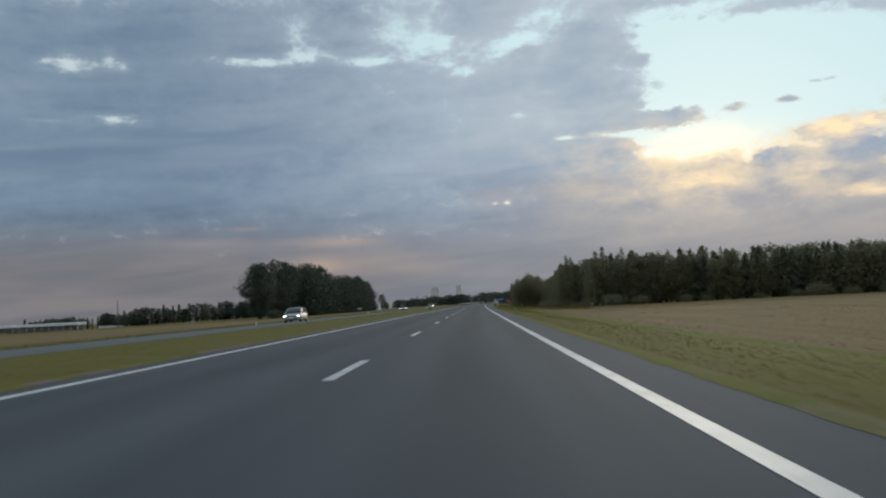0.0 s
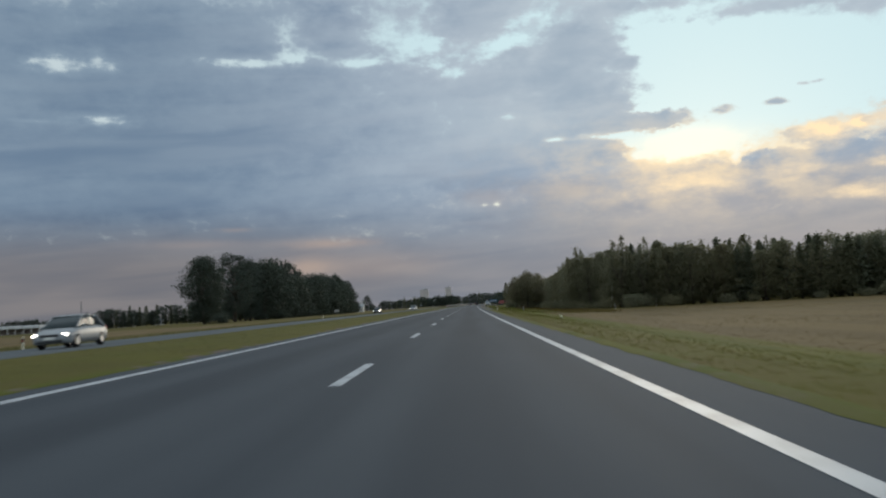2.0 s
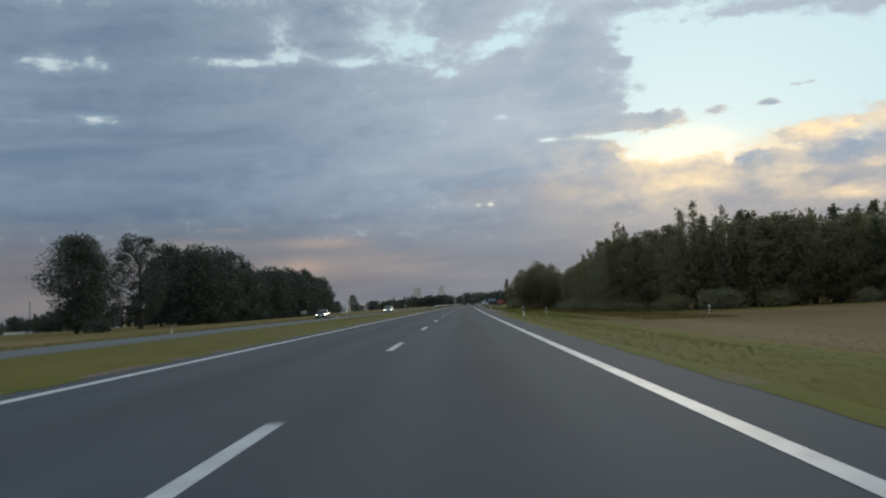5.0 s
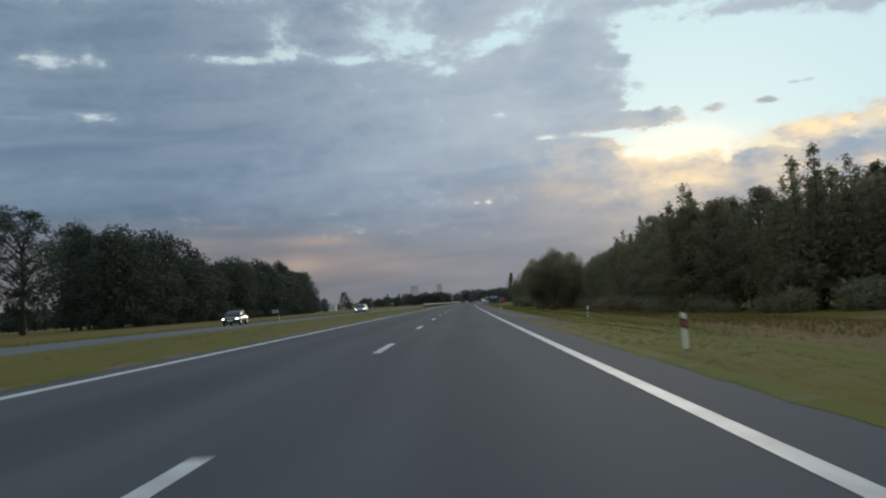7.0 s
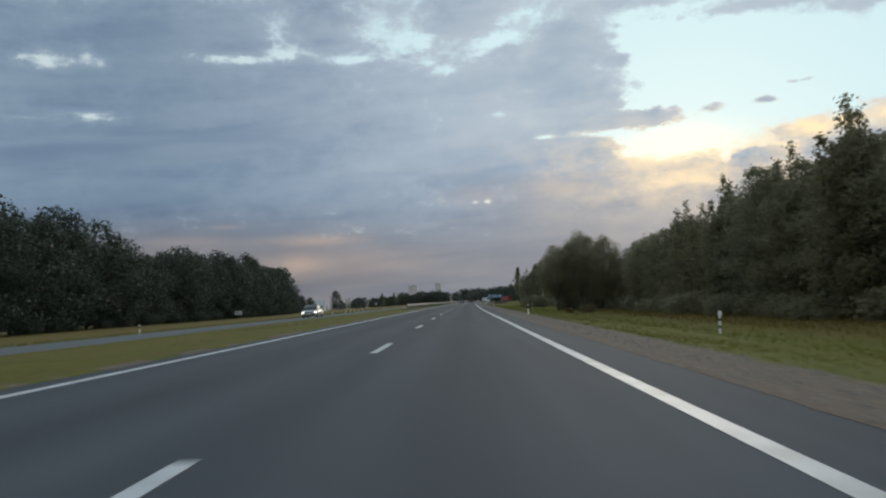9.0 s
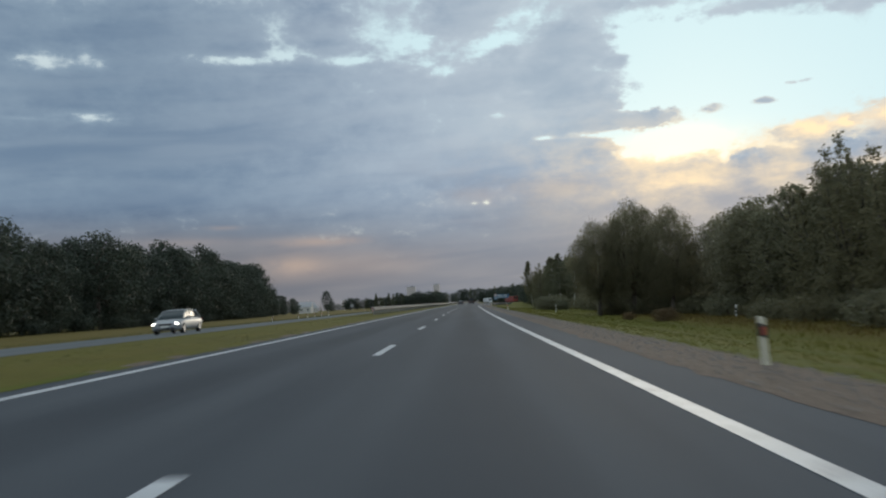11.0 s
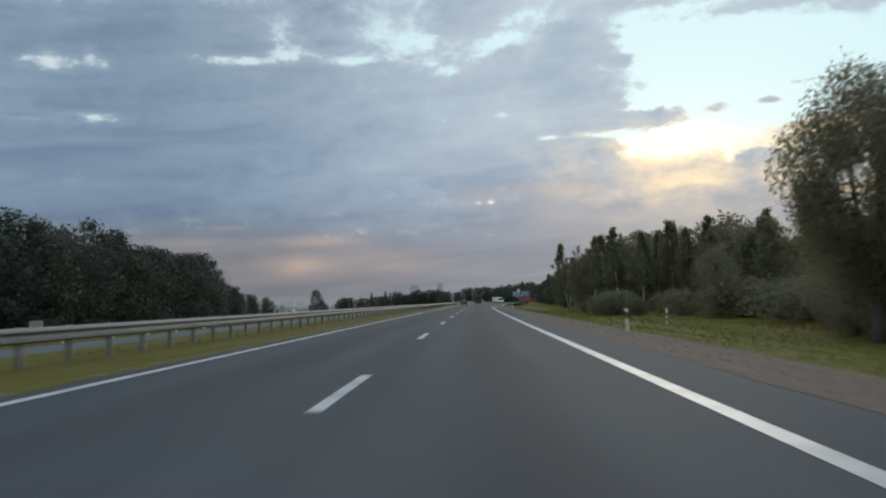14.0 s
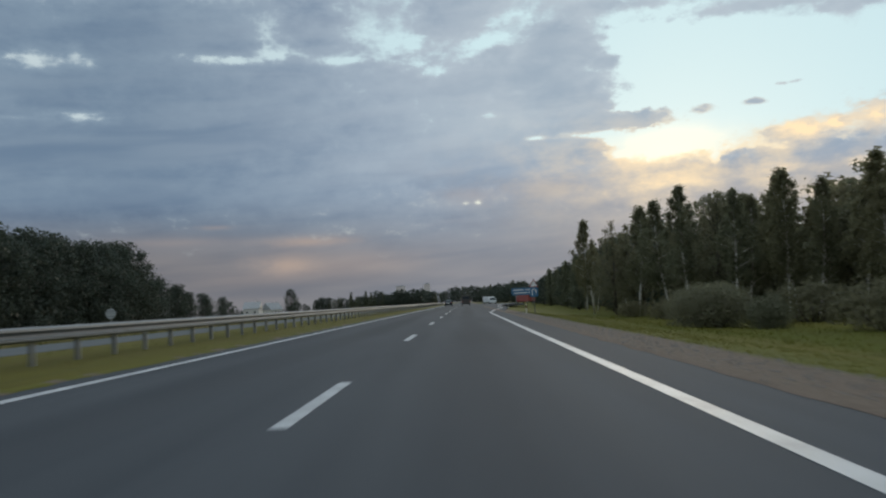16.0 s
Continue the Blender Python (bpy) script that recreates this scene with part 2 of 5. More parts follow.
# ---- materials ----
def material(name):
    m = bpy.data.materials.new(name)
    m.use_nodes = True
    m.node_tree.nodes.clear()
    n = Nodes(m.node_tree)
    bsdf = n.put("ShaderNodeBsdfPrincipled")
    n.link(bsdf.outputs[0], n.put("ShaderNodeOutputMaterial").inputs["Surface"])
    return m, n, bsdf


def world_coord(n):
    return n.tree.nodes.new("ShaderNodeNewGeometry").outputs["Position"]


def scaled(n, vec, x, y, z):
    m = n.tree.nodes.new("ShaderNodeVectorMath")
    m.operation = "MULTIPLY"
    n.link(vec, m.inputs[0])
    m.inputs[1].default_value = (x, y, z)
    return m.outputs[0]


def bump(n, bsdf, height, strength, distance):
    b = n.put("ShaderNodeBump", Strength=strength, Distance=distance)
    n.link(height, b.inputs["Height"])
    n.link(b.outputs[0], bsdf.inputs["Normal"])


def plain(name, color, rough=0.6, metal=0.0, spread=0.25, scale=3.0, rel=0.3, spec=0.5):
    """Paint, metal, plastic or board with dirt at two scales."""
    m, n, bsdf = material(name)
    pos = n.tree.nodes.new("ShaderNodeTexCoord").outputs["Object"]
    dirt = n.math("ADD", n.math("MULTIPLY", n.noise(pos, scale), 0.6), n.math("MULTIPLY", n.noise(pos, scale * 9), 0.4))
    tint = n.mix(n.step(dirt, 0.35, 0.7), tuple(c * (1 - spread) for c in color), tuple(min(1, c * (1 + spread * 0.4)) for c in color))
    n.link(tint, bsdf.inputs["Base Color"])
    n.link(n.math("MULTIPLY_ADD", dirt, rel, rough - rel / 2, clamp=True), bsdf.inputs["Roughness"])
    bsdf.inputs["Metallic"].default_value = metal
    bsdf.inputs["Specular IOR Level"].default_value = spec
    return m


def asphalt_material(name, age):
    """age: 1 for the dark newer surface, more for a bleached one."""
    m, n, bsdf = material(name)
    pos = world_coord(n)
    along = scaled(n, pos, 1.0, 0.05, 1.0)
    grain = n.noise(pos, 55.0, 3.0, 0.7)
    tracks = n.noise(along, 0.9, 3.0, 0.5)
    patches = n.noise(pos, 0.12, 4.0, 0.55)
    base = n.mix(n.step(tracks, 0.3, 0.7), (0.045, 0.053, 0.063), (0.066, 0.075, 0.086))
    across = n.tree.nodes.new("ShaderNodeAttribute")
    across.attribute_name = "across"
    off = n.math("SUBTRACT", n.math("ABSOLUTE", n.math("ADD", across.outputs["Fac"], n.math("MULTIPLY_ADD", tracks, 0.3, -0.15))), 1.87)
    oil = n.step(n.math("ABSOLUTE", off), 0.75, 0.1)
    base = n.mix(n.math("MULTIPLY", oil, 0.4), base, (0.032, 0.037, 0.044))
    worn = n.step(n.math("ABSOLUTE", n.math("SUBTRACT", n.math("ABSOLUTE", off), 0.95)), 0.45, 0.05)
    base = n.mix(n.math("MULTIPLY", worn, 0.35), base, (0.070, 0.079, 0.089))
    base = n.mix(n.math("MULTIPLY", n.step(patches, 0.4, 0.7), 0.5), base, (0.055, 0.063, 0.073))
    base = n.mix(n.math("MULTIPLY", grain, 0.5), base, n.mix(1.0, base, (0.55, 0.55, 0.55), "MULTIPLY"))
    base = n.mix(1.0, base, (age * 1.0, age * 0.94 + 0.06, age * 0.75 + 0.25), "MULTIPLY")
    n.link(base, bsdf.inputs["Base Color"])
    n.link(n.math("MULTIPLY_ADD", tracks, 0.15, 0.82), bsdf.inputs["Roughness"])
    bsdf.inputs["Specular IOR Level"].default_value = 0.08
    bump(n, bsdf, grain, 0.35, 0.006)
    return m


def line_material():
    m, n, bsdf = material("road_paint")
    pos = world_coord(n)
    wear = n.math("ADD", n.math("MULTIPLY", n.noise(pos, 2.0, 4), 0.5), n.math("MULTIPLY", n.noise(pos, 38.0, 3, 0.7), 0.5))
    n.link(n.mix(n.step(wear, 0.42, 0.62), (0.36, 0.375, 0.39), (0.21, 0.22, 0.23)), bsdf.inputs["Base Color"])
    bsdf.inputs["Roughness"].default_value = 0.6
    bump(n, bsdf, wear, 0.3, 0.004)
    return m


def ground_material():
    m, n, bsdf = material("ground")
    pos = world_coord(n)
    coarse, fine = n.noise(pos, 0.35, 5.0, 0.6), n.noise(pos, 9.0, 5.0, 0.7)
    drift = n.noise(scaled(n, pos, 1.0, 0.12, 1.0), 0.22, 5.0, 0.6)

    def mask_of(name, soft=0.12):
        a = n.tree.nodes.new("ShaderNodeAttribute")
        a.attribute_name = name
        return n.step(n.math("ADD", a.outputs["Fac"], n.math("MULTIPLY_ADD", n.math("ADD", coarse, fine), 0.5, -0.5)), 0.5 - soft, 0.5 + soft)

    grass = n.mix(n.step(drift, 0.35, 0.68), (0.080, 0.090, 0.012), (0.116, 0.102, 0.018))
    grass = n.mix(n.math("MULTIPLY", n.step(coarse, 0.45, 0.75), 0.7), grass, (0.054, 0.074, 0.012))
    bands = n.noise(scaled(n, pos, 1.0, 0.03, 1.0), 0.9, 4.0, 0.6)
    grass = n.mix(n.math("MULTIPLY", n.step(bands, 0.54, 0.70), 0.65), grass, (0.098, 0.076, 0.032))
    grass = n.mix(n.math("MULTIPLY", n.step(bands, 0.44, 0.30), 0.55), grass, (0.040, 0.052, 0.014))
    field = n.mix(n.step(drift, 0.3, 0.7), (0.160, 0.112, 0.050), (0.118, 0.084, 0.038))
    gravel = n.mix(n.step(fine, 0.35, 0.65), (0.088, 0.068, 0.054), (0.172, 0.136, 0.110))
    dry = n.mix(n.step(drift, 0.3, 0.7), (0.112, 0.082, 0.021), (0.084, 0.069, 0.014))
    base = n.mix(mask_of("dry", 0.3), grass, dry)
    base = n.mix(mask_of("field", 0.2), base, field)
    base = n.mix(mask_of("gravel", 0.1), base, gravel)
    base = n.mix(n.math("MULTIPLY", fine, 0.7), base, n.mix(1.0, base, (0.5, 0.5, 0.5), "MULTIPLY"))
    n.link(base, bsdf.inputs["Base Color"])
    bsdf.inputs["Roughness"].default_value = 0.95
    bsdf.inputs["Specular IOR Level"].default_value = 0.1
    bump(n, bsdf, n.math("ADD", fine, coarse), 0.7, 0.03)
    return m


def leaf_material(name, low, high, tips, through_light=0.25, rust=0.28):
    m, n, bsdf = material(name)
    geo = n.tree.nodes.new("ShaderNodeNewGeometry")
    obj = n.tree.nodes.new("ShaderNodeObjectInfo")
    pos = n.tree.nodes.new("ShaderNodeTexCoord").outputs["Object"]
    tint = n.mix(geo.outputs["Random Per Island"], low, high)
    tint = n.mix(n.math("MULTIPLY", n.step(n.noise(pos, 6.0, 3), 0.5, 0.75), 0.6), tint, tips)
    tint = n.mix(n.math("MULTIPLY", obj.outputs["Random"], rust), tint, n.mix(1.0, tint, (1.25, 0.95, 0.55), "MULTIPLY"))
    n.link(tint, bsdf.inputs["Base Color"])
    bsdf.inputs["Roughness"].default_value = 0.6
    bsdf.inputs["Specular IOR Level"].default_value = 0.22
    if through_light:
        tr = n.put("ShaderNodeBsdfTranslucent")
        n.link(tint, tr.inputs["Color"])
        mx = n.put("ShaderNodeMixShader")
        mx.inputs[0].default_value = through_light
        n.link(bsdf.outputs[0], mx.inputs[1])
        n.link(tr.outputs[0], mx.inputs[2])
        out = [q for q in n.tree.nodes if q.type == "OUTPUT_MATERIAL"][0]
        n.link(mx.outputs[0], out.inputs["Surface"])
    return m


def bark_material(name, low, high, bands=False):
    m, n, bsdf = material(name)
    pos = n.tree.nodes.new("ShaderNodeTexCoord").outputs["Object"]
    if bands:
        marks = n.noise(scaled(n, pos, 12.0, 12.0, 60.0), 1.0, 4.0, 0.6)
        tint = n.mix(n.step(marks, 0.56, 0.64), high, low)
    else:
        marks = n.noise(scaled(n, pos, 60.0, 60.0, 9.0), 1.0, 4.0, 0.65)
        tint = n.mix(n.step(marks, 0.3, 0.7), low, high)
    n.link(tint, bsdf.inputs["Base Color"])
    bsdf.inputs["Roughness"].default_value = 0.9
    bump(n, bsdf, marks, 0.6, 0.02)
    return m


def lamp_material(name, color, strength):
    m, n, bsdf = material(name)
    bsdf.inputs["Base Color"].default_value = (*color, 1)
    bsdf.inputs["Emission Color"].default_value = (*color, 1)
    bsdf.inputs["Emission Strength"].default_value = strength
    bsdf.inputs["Roughness"].default_value = 0.15
    return m


ASPHALT, ASPHALT_OLD, PAINT, GROUND = asphalt_material("asphalt", 1.0), asphalt_material("old_asphalt", 1.65), line_material(), ground_material()
LEAF_DARK = leaf_material("leaves_dark", (0.040, 0.054, 0.044), (0.055, 0.070, 0.054), (0.064, 0.079, 0.058), 0.35, 0.15)
LEAF_MID = leaf_material("leaves_olive", (0.142, 0.148, 0.100), (0.180, 0.178, 0.114), (0.202, 0.195, 0.124), 0.6)
LEAF_BIRCH = leaf_material("leaves_birch", (0.126, 0.136, 0.090), (0.184, 0.188, 0.116), (0.205, 0.200, 0.125), 0.6)
LEAF_WILLOW = leaf_material("leaves_willow", (0.172, 0.172, 0.122), (0.205, 0.200, 0.136), (0.220, 0.210, 0.140), 0.6)
LEAF_RUST = leaf_material("leaves_rusty", (0.095, 0.070, 0.040), (0.140, 0.100, 0.055), (0.115, 0.092, 0.045), 0.4)
LEAF_GREY = leaf_material("leaves_silver", (0.085, 0.098, 0.068), (0.135, 0.150, 0.105), (0.165, 0.180, 0.130))
LEAF_FIR = leaf_material("needles", (0.074, 0.086, 0.056), (0.108, 0.120, 0.074), (0.120, 0.130, 0.078), 0.4)
BLADES = leaf_material("grass_blades", (0.084, 0.098, 0.015), (0.126, 0.124, 0.023), (0.160, 0.130, 0.027), 0.4)
BLADES_DULL = leaf_material("median_blades", (0.072, 0.083, 0.032), (0.104, 0.106, 0.042), (0.122, 0.110, 0.046), 0.4)
BLADES_DRY = leaf_material("dry_blades", (0.098, 0.070, 0.022), (0.145, 0.108, 0.033), (0.110, 0.070, 0.025), 0.4)
BARK = bark_material("bark", (0.045, 0.036, 0.028), (0.10, 0.085, 0.07))
BARK_BIRCH = bark_material("birch_bark", (0.05, 0.045, 0.04), (0.55, 0.52, 0.47), True)
STONE = plain("gravel_stone", (0.16, 0.145, 0.13), 0.9)
WHITE = plain("white_plastic", (0.68, 0.68, 0.64), 0.5)
CREAM = plain("cream_plastic", (0.60, 0.57, 0.46), 0.55)
BLACK = plain("black_plastic", (0.02, 0.02, 0.022), 0.5)
RUST = plain("rusty_steel", (0.10, 0.065, 0.04), 0.9)
PALE_YELLOW = plain("pale_yellow_plate", (0.66, 0.67, 0.48), 0.6)
RED = plain("red_reflector", (0.40, 0.07, 0.04), 0.35)
ZINC = plain("galvanised_steel", (0.165, 0.178, 0.190), 0.65, 0.3)
STEEL_POST = plain("grey_steel_post", (0.20, 0.21, 0.21), 0.6, 0.4)
SIGN_WHITE = plain("sign_white", (0.62, 0.63, 0.63), 0.4)
SIGN_GREY = plain("sign_back", (0.36, 0.38, 0.39), 0.5, 0.3)
SIGN_BLUE = plain("sign_blue", (0.035, 0.13, 0.25), 0.4)
SIGN_RED = plain("sign_red", (0.26, 0.055, 0.045), 0.45)
RENDER_WALL = plain("pale_render", (0.55, 0.53, 0.50), 0.85)
ROOF_GREY = plain("grey_roof_sheet", (0.27, 0.28, 0.29), 0.6)
ROOF_RED = plain("red_roof", (0.22, 0.09, 0.07), 0.75)
# raised and pinked: the haze over the far towers is put into this colour
CONCRETE = plain("concrete_panel", (0.58, 0.52, 0.51), 0.85)
DARK_WINDOW = plain("dark_window", (0.035, 0.04, 0.05), 0.15)
SILVER = plain("silver_car_paint", (0.25, 0.265, 0.275), 0.45, 0.12, 0.12, 1.5, 0.1)
DARK_PAINT = plain("dark_car_paint", (0.030, 0.036, 0.045), 0.25, 0.2, 0.2, 1.5, 0.1)
VAN_PAINT = plain("brown_van_paint", (0.060, 0.048, 0.044), 0.4, 0.1)
GLASS = plain("car_glass", (0.03, 0.042, 0.046), 0.3, 0.0, 0.1, 2.0, 0.05, 0.12)
RUBBER = plain("tyre_rubber", (0.018, 0.018, 0.018), 0.85)
ALLOY = plain("wheel_alloy", (0.38, 0.38, 0.39), 0.4, 0.8)
HEAD = lamp_material("headlamp_lit", (1.0, 0.95, 0.85), 6.0)
TAIL = plain("tail_lamp", (0.28, 0.02, 0.02), 0.25)


# ---- mesh helpers ----
def mesh_from(name, verts, faces, mats, index=None, smooth=False):
    me = bpy.data.meshes.new(name)
    me.from_pydata([tuple(v) for v in verts], [], [tuple(f) for f in faces])
    for m in mats:
        me.materials.append(m)
    if index is not None:
        me.polygons.foreach_set("material_index", np.asarray(index, dtype=np.int32))
    if smooth:
        me.polygons.foreach_set("use_smooth", np.ones(len(me.polygons), dtype=bool))
    me.update()
    return me


def bm_mesh(name, bm, mat, smooth=False):
    bmesh.ops.recalc_face_normals(bm, faces=bm.faces)
    me = bpy.data.meshes.new(name)
    bm.to_mesh(me)
    bm.free()
    me.materials.append(mat)
    if smooth:
        me.polygons.foreach_set("use_smooth", np.ones(len(me.polygons), dtype=bool))
    return me


def part(name, data, parent, label="", m=None):
    ob = new(name, data)
    ob.parent = parent
    if m is not None:
        ob.matrix_basis = m
    if label:
        tagged(ob, label)
    return ob


def boxes(*specs, bevel=0.0):
    """A bmesh of boxes (cx, cy, cz, sx, sy, sz)."""
    bm = bmesh.new()
    for cx, cy, cz, sx, sy, sz in specs:
        bmesh.ops.create_cube(bm, size=1.0, matrix=Matrix.Translation((cx, cy, cz)) @ Matrix.Diagonal((sx, sy, sz, 1)))
    if bevel:
        bmesh.ops.bevel(bm, geom=list(bm.edges), offset=bevel, segments=1, affect="EDGES")
    return bm


def tube(bm, p0, p1, r0, r1, sides=8):
    p0, p1 = Vector(p0), Vector(p1)
    m = Matrix.Translation((p0 + p1) / 2) @ (p1 - p0).to_track_quat("Z", "Y").to_matrix().to_4x4()
    bmesh.ops.create_cone(bm, cap_ends=True, segments=sides, radius1=r0, radius2=r1, depth=(p1 - p0).length, matrix=m)


def strip(name, s0, s1, q0, q1, top, thick, mat, step=10.0, shift=None):
    """A slab along the road between two offsets; top(q) gives its height."""
    rows = np.arange(s0, s1 + 0.1, step) if s1 - s0 > step else np.array([s0, s1])
    v, f = [], []
    for s in rows:
        for q, drop in ((q0, 0), (q1, 0), (q1, thick), (q0, thick)):
            q += shift(s) if shift else 0.0
            v.append(at(s, q, top(q) - drop))
    for i in range(len(rows) - 1):
        a, b = 4 * i, 4 * i + 4
        for k in range(4):
            f.append((a + k, b + k, b + (k + 1) % 4, a + (k + 1) % 4))
    f += [(3, 2, 1, 0), tuple(len(v) - 4 + k for k in range(4))]
    me = mesh_from(name, v, f, [mat])
    bm = bmesh.new()
    bm.from_mesh(me)
    bmesh.ops.recalc_face_normals(bm, faces=bm.faces)
    bm.to_mesh(me)
    bm.free()
    me.attributes.new("across", "FLOAT", "POINT").data.foreach_set("value", np.array([q0, q1, q1, q0] * len(rows), dtype=np.float32))
    return me


# ---- ground and road ----
def opposite_z(q):
    return FALL * (q + 10.4) - 0.02


GROUND_Q = (-4000, -1500, -600, -370, -200, -90, -60, -40, -30, -25, -23, -21.9, -21.4, -12.4, -11.9, -10.5, -9.0, -7.0, -5.2, -4.5, -4.2,
            4.7, 5.0, 5.6, 6.2, 6.8, 7.6, 8.6, 10, 12, 14, 16, 18, 22, 28, 34, 42, 60, 110, 200, 600, 1500, 4000)


def ground_z(q):
    pts = ((-4000, -9), (-1500, -9), (-370, -5.5), (-200, -2.5), (-70, -0.9), (-30, -0.75), (-25, -0.62), (-21.9, -0.36), (-21.4, -0.37),
           (-12.4, -0.14), (-11.9, -0.05), (-9, 0.0), (-7, 0.03), (-4.5, -0.03), (-4.2, -0.06), (4.7, -0.32), (5.02, -0.29), (6.8, -0.38), (8.6, -0.64),
           (10.5, -0.95), (13, -1.35), (18, -1.78), (24, -1.92), (34, -2.0), (110, -1.9), (600, -2.2), (4000, -4))
    return float(np.interp(q, [p[0] for p in pts], [p[1] for p in pts]))


def build_ground():
    rows = np.concatenate([[-380, -200, -100, -50], np.arange(-20, 620, 10.0), np.arange(620, 1500, 40.0), [1700, 2000, 2500, 3200, 4200]])
    v, f, gravel, field, dry = [], [], [], [], []
    for s in rows:
        for q in GROUND_Q:
            rough = 0.0
            if abs(q) > 7 and not -22 < q < -10:
                rough = (0.03 if 0 < q < 24 else 0.12) * noise.noise((s * 0.05, q * 0.11, 3.0)) + (0.02 if 0 < q < 24 else 0.05) * noise.noise((s * 0.21, q * 0.4, 8.0))
            p = at(min(max(s, -390), 4500), q, ground_z(q) + rough)
            v.append(p)
            start = 1.0 if s > 235 else max(0.0, (s - 175) / 60.0)
            edge = float(np.interp(q, (4.7, 5.0, 5.6, 6.8, 7.6), (0.8, 0.62, 0.60, 0.34, 0.0))) if q > 4 else 0.0
            gravel.append(max(edge * (0.22 + 1.4 * start), float(np.interp(q, (-4.6, -4.2), (0.0, 0.8))) if -6 < q < 0 else 0.0))
            right_field = float(np.interp(q, (13, 19), (0, 1))) if s < 246 else 0.0
            left_field = float(np.interp(q, (-44, -33), (1, 0))) if s < 230 else 0.0
            field.append(max(right_field, left_field if q < -30 else 0.0))
            dry.append(0.72 if (q > 21 and 225 < s < 405) else (0.68 if q < -24 else (0.46 if -12 < q < -4 else (float(np.interp(q, (4.7, 7.0, 8.6, 12.0), (0.56, 0.50, 0.40, 0.25))) if s < 200 else 0.30))))
    n = len(GROUND_Q)
    for i in range(len(rows) - 1):
        for j in range(n - 1):
            a = i * n + j
            f.append((a, a + 1, a + n + 1, a + n))
    me = mesh_from("ground", v, f, [GROUND], smooth=True)
    for name, values in (("gravel", gravel), ("field", field), ("dry", dry)):
        me.attributes.new(name, "FLOAT", "POINT").data.foreach_set("value", np.array(values, dtype=np.float32))
    return tagged(new("ground", me), "grass verges, gravel edges and stubble field", "ground", kind="structure")


build_ground()
road = tagged(new("road", strip("road", -60, 2200, -4.35, 5.02, road_z, 0.25, ASPHALT)), "grey asphalt carriageway with two lanes", "road", kind="structure")
tagged(new("road_opposite", strip("road_opposite", -60, 2200, -21.6, -12.2, opposite_z, 0.25, ASPHALT_OLD)),
       "grey asphalt carriageway beyond the grassed median", "road", kind="structure")


def over(top, up=0.006):
    return lambda q: top(q) + up


tagged(new("edge_line_right", strip("edge_line", -60, 470, 3.68, 3.88, over(road_z), 0.004, PAINT, shift=lambda s: float(np.interp(s, (270, 310), (0.11, 0.0))))), "solid white painted edge line", "road marking", kind="structure")
tagged(new("edge_line_left", strip("edge_line", -60, 1200, -3.86, -3.68, over(road_z), 0.004, PAINT)), "solid white painted edge line", "road marking", kind="structure")
for i in range(0, 60):
    s = 16.0 * i
    tagged(new("lane_dash", strip("lane_dash", s, s + 4.1, -0.08, 0.08, over(road_z), 0.004, PAINT)), "white painted lane dash on asphalt", "road marking", "lane dashes", "structure")


def soil_edge(name, q_in, q_out, top, seed):
    """Soil and grass creeping over the edge of the asphalt in ragged tongues."""
    r = np.random.RandomState(seed)
    v, f, gravel = [], [], []
    rows = np.arange(-10.0, 560.0, 0.6)
    creep = 0.0
    for s in rows:
        creep = 0.4 * creep + r.normal(0, 0.075)
        a = q_in + np.sign(q_in - q_out) * abs(creep) * 0.7
        v += [at(s, a, top(a) + 0.004), at(s, 0.5 * (q_in + q_out), top(q_in) + 0.03), at(s, q_out, ground_z(q_out) - 0.02)]
        mostly = 0.9 if s > 225 and q_in > 0 else ((0.62 if q_in < 0 else 0.45) if r.uniform() < 0.5 else 0.2)
        gravel += [mostly, mostly, mostly * 0.8]
    for i in range(len(rows) - 1):
        a = 3 * i
        f += [(a, a + 1, a + 4, a + 3), (a + 1, a + 2, a + 5, a + 4)]
    me = mesh_from(name, v, f, [GROUND], smooth=True)
    me.attributes.new("gravel", "FLOAT", "POINT").data.foreach_set("value", np.array(gravel, dtype=np.float32))
    tagged(new(name, me), "ragged soil and grass over the asphalt's edge", "ground", kind="structure")


soil_edge("verge_edge_right", 4.97, 5.52, road_z, 5)
soil_edge("verge_edge_left", -4.30, -4.70, road_z, 6)


# ---- trees ----
def rng(seed):
    return np.random.RandomState(seed)


def leaf_cards(centres, normals, size, r):
    """Leaf sprays, two at each centre: one slim triangle each, turned its own way."""
    centres = np.concatenate([centres, centres + r.normal(0, size * 0.9, centres.shape)])
    n = len(centres)
    d = np.concatenate([normals, normals]) + r.normal(0, 0.6, (n, 3))
    d /= np.linalg.norm(d, axis=1)[:, None] + 1e-9
    u = np.cross(d, r.normal(0, 1, (n, 3)))
    u /= np.linalg.norm(u, axis=1)[:, None] + 1e-9
    w = np.cross(d, u)
    k = size * 0.78 * r.uniform(0.55, 1.4, (n, 1))
    wide = k * r.uniform(0.45, 0.8, (n, 1))
    v = np.stack([centres - u * k - w * wide * 0.6, centres + u * k * r.uniform(0.2, 1.0, (n, 1)) - w * wide, centres + u * k * 0.4 + w * wide + d * k * 0.3], 1).reshape(-1, 3)
    return v, np.arange(n * 3).reshape(-1, 3)


def shell(r, count, centre, radii, fill=0.35):
    d = r.normal(0, 1, (count, 3))
    d /= np.linalg.norm(d, axis=1)[:, None]
    rad = 1 - fill * r.uniform(0, 1, (count, 1)) ** 1.5
    return centre + d * rad * radii, d


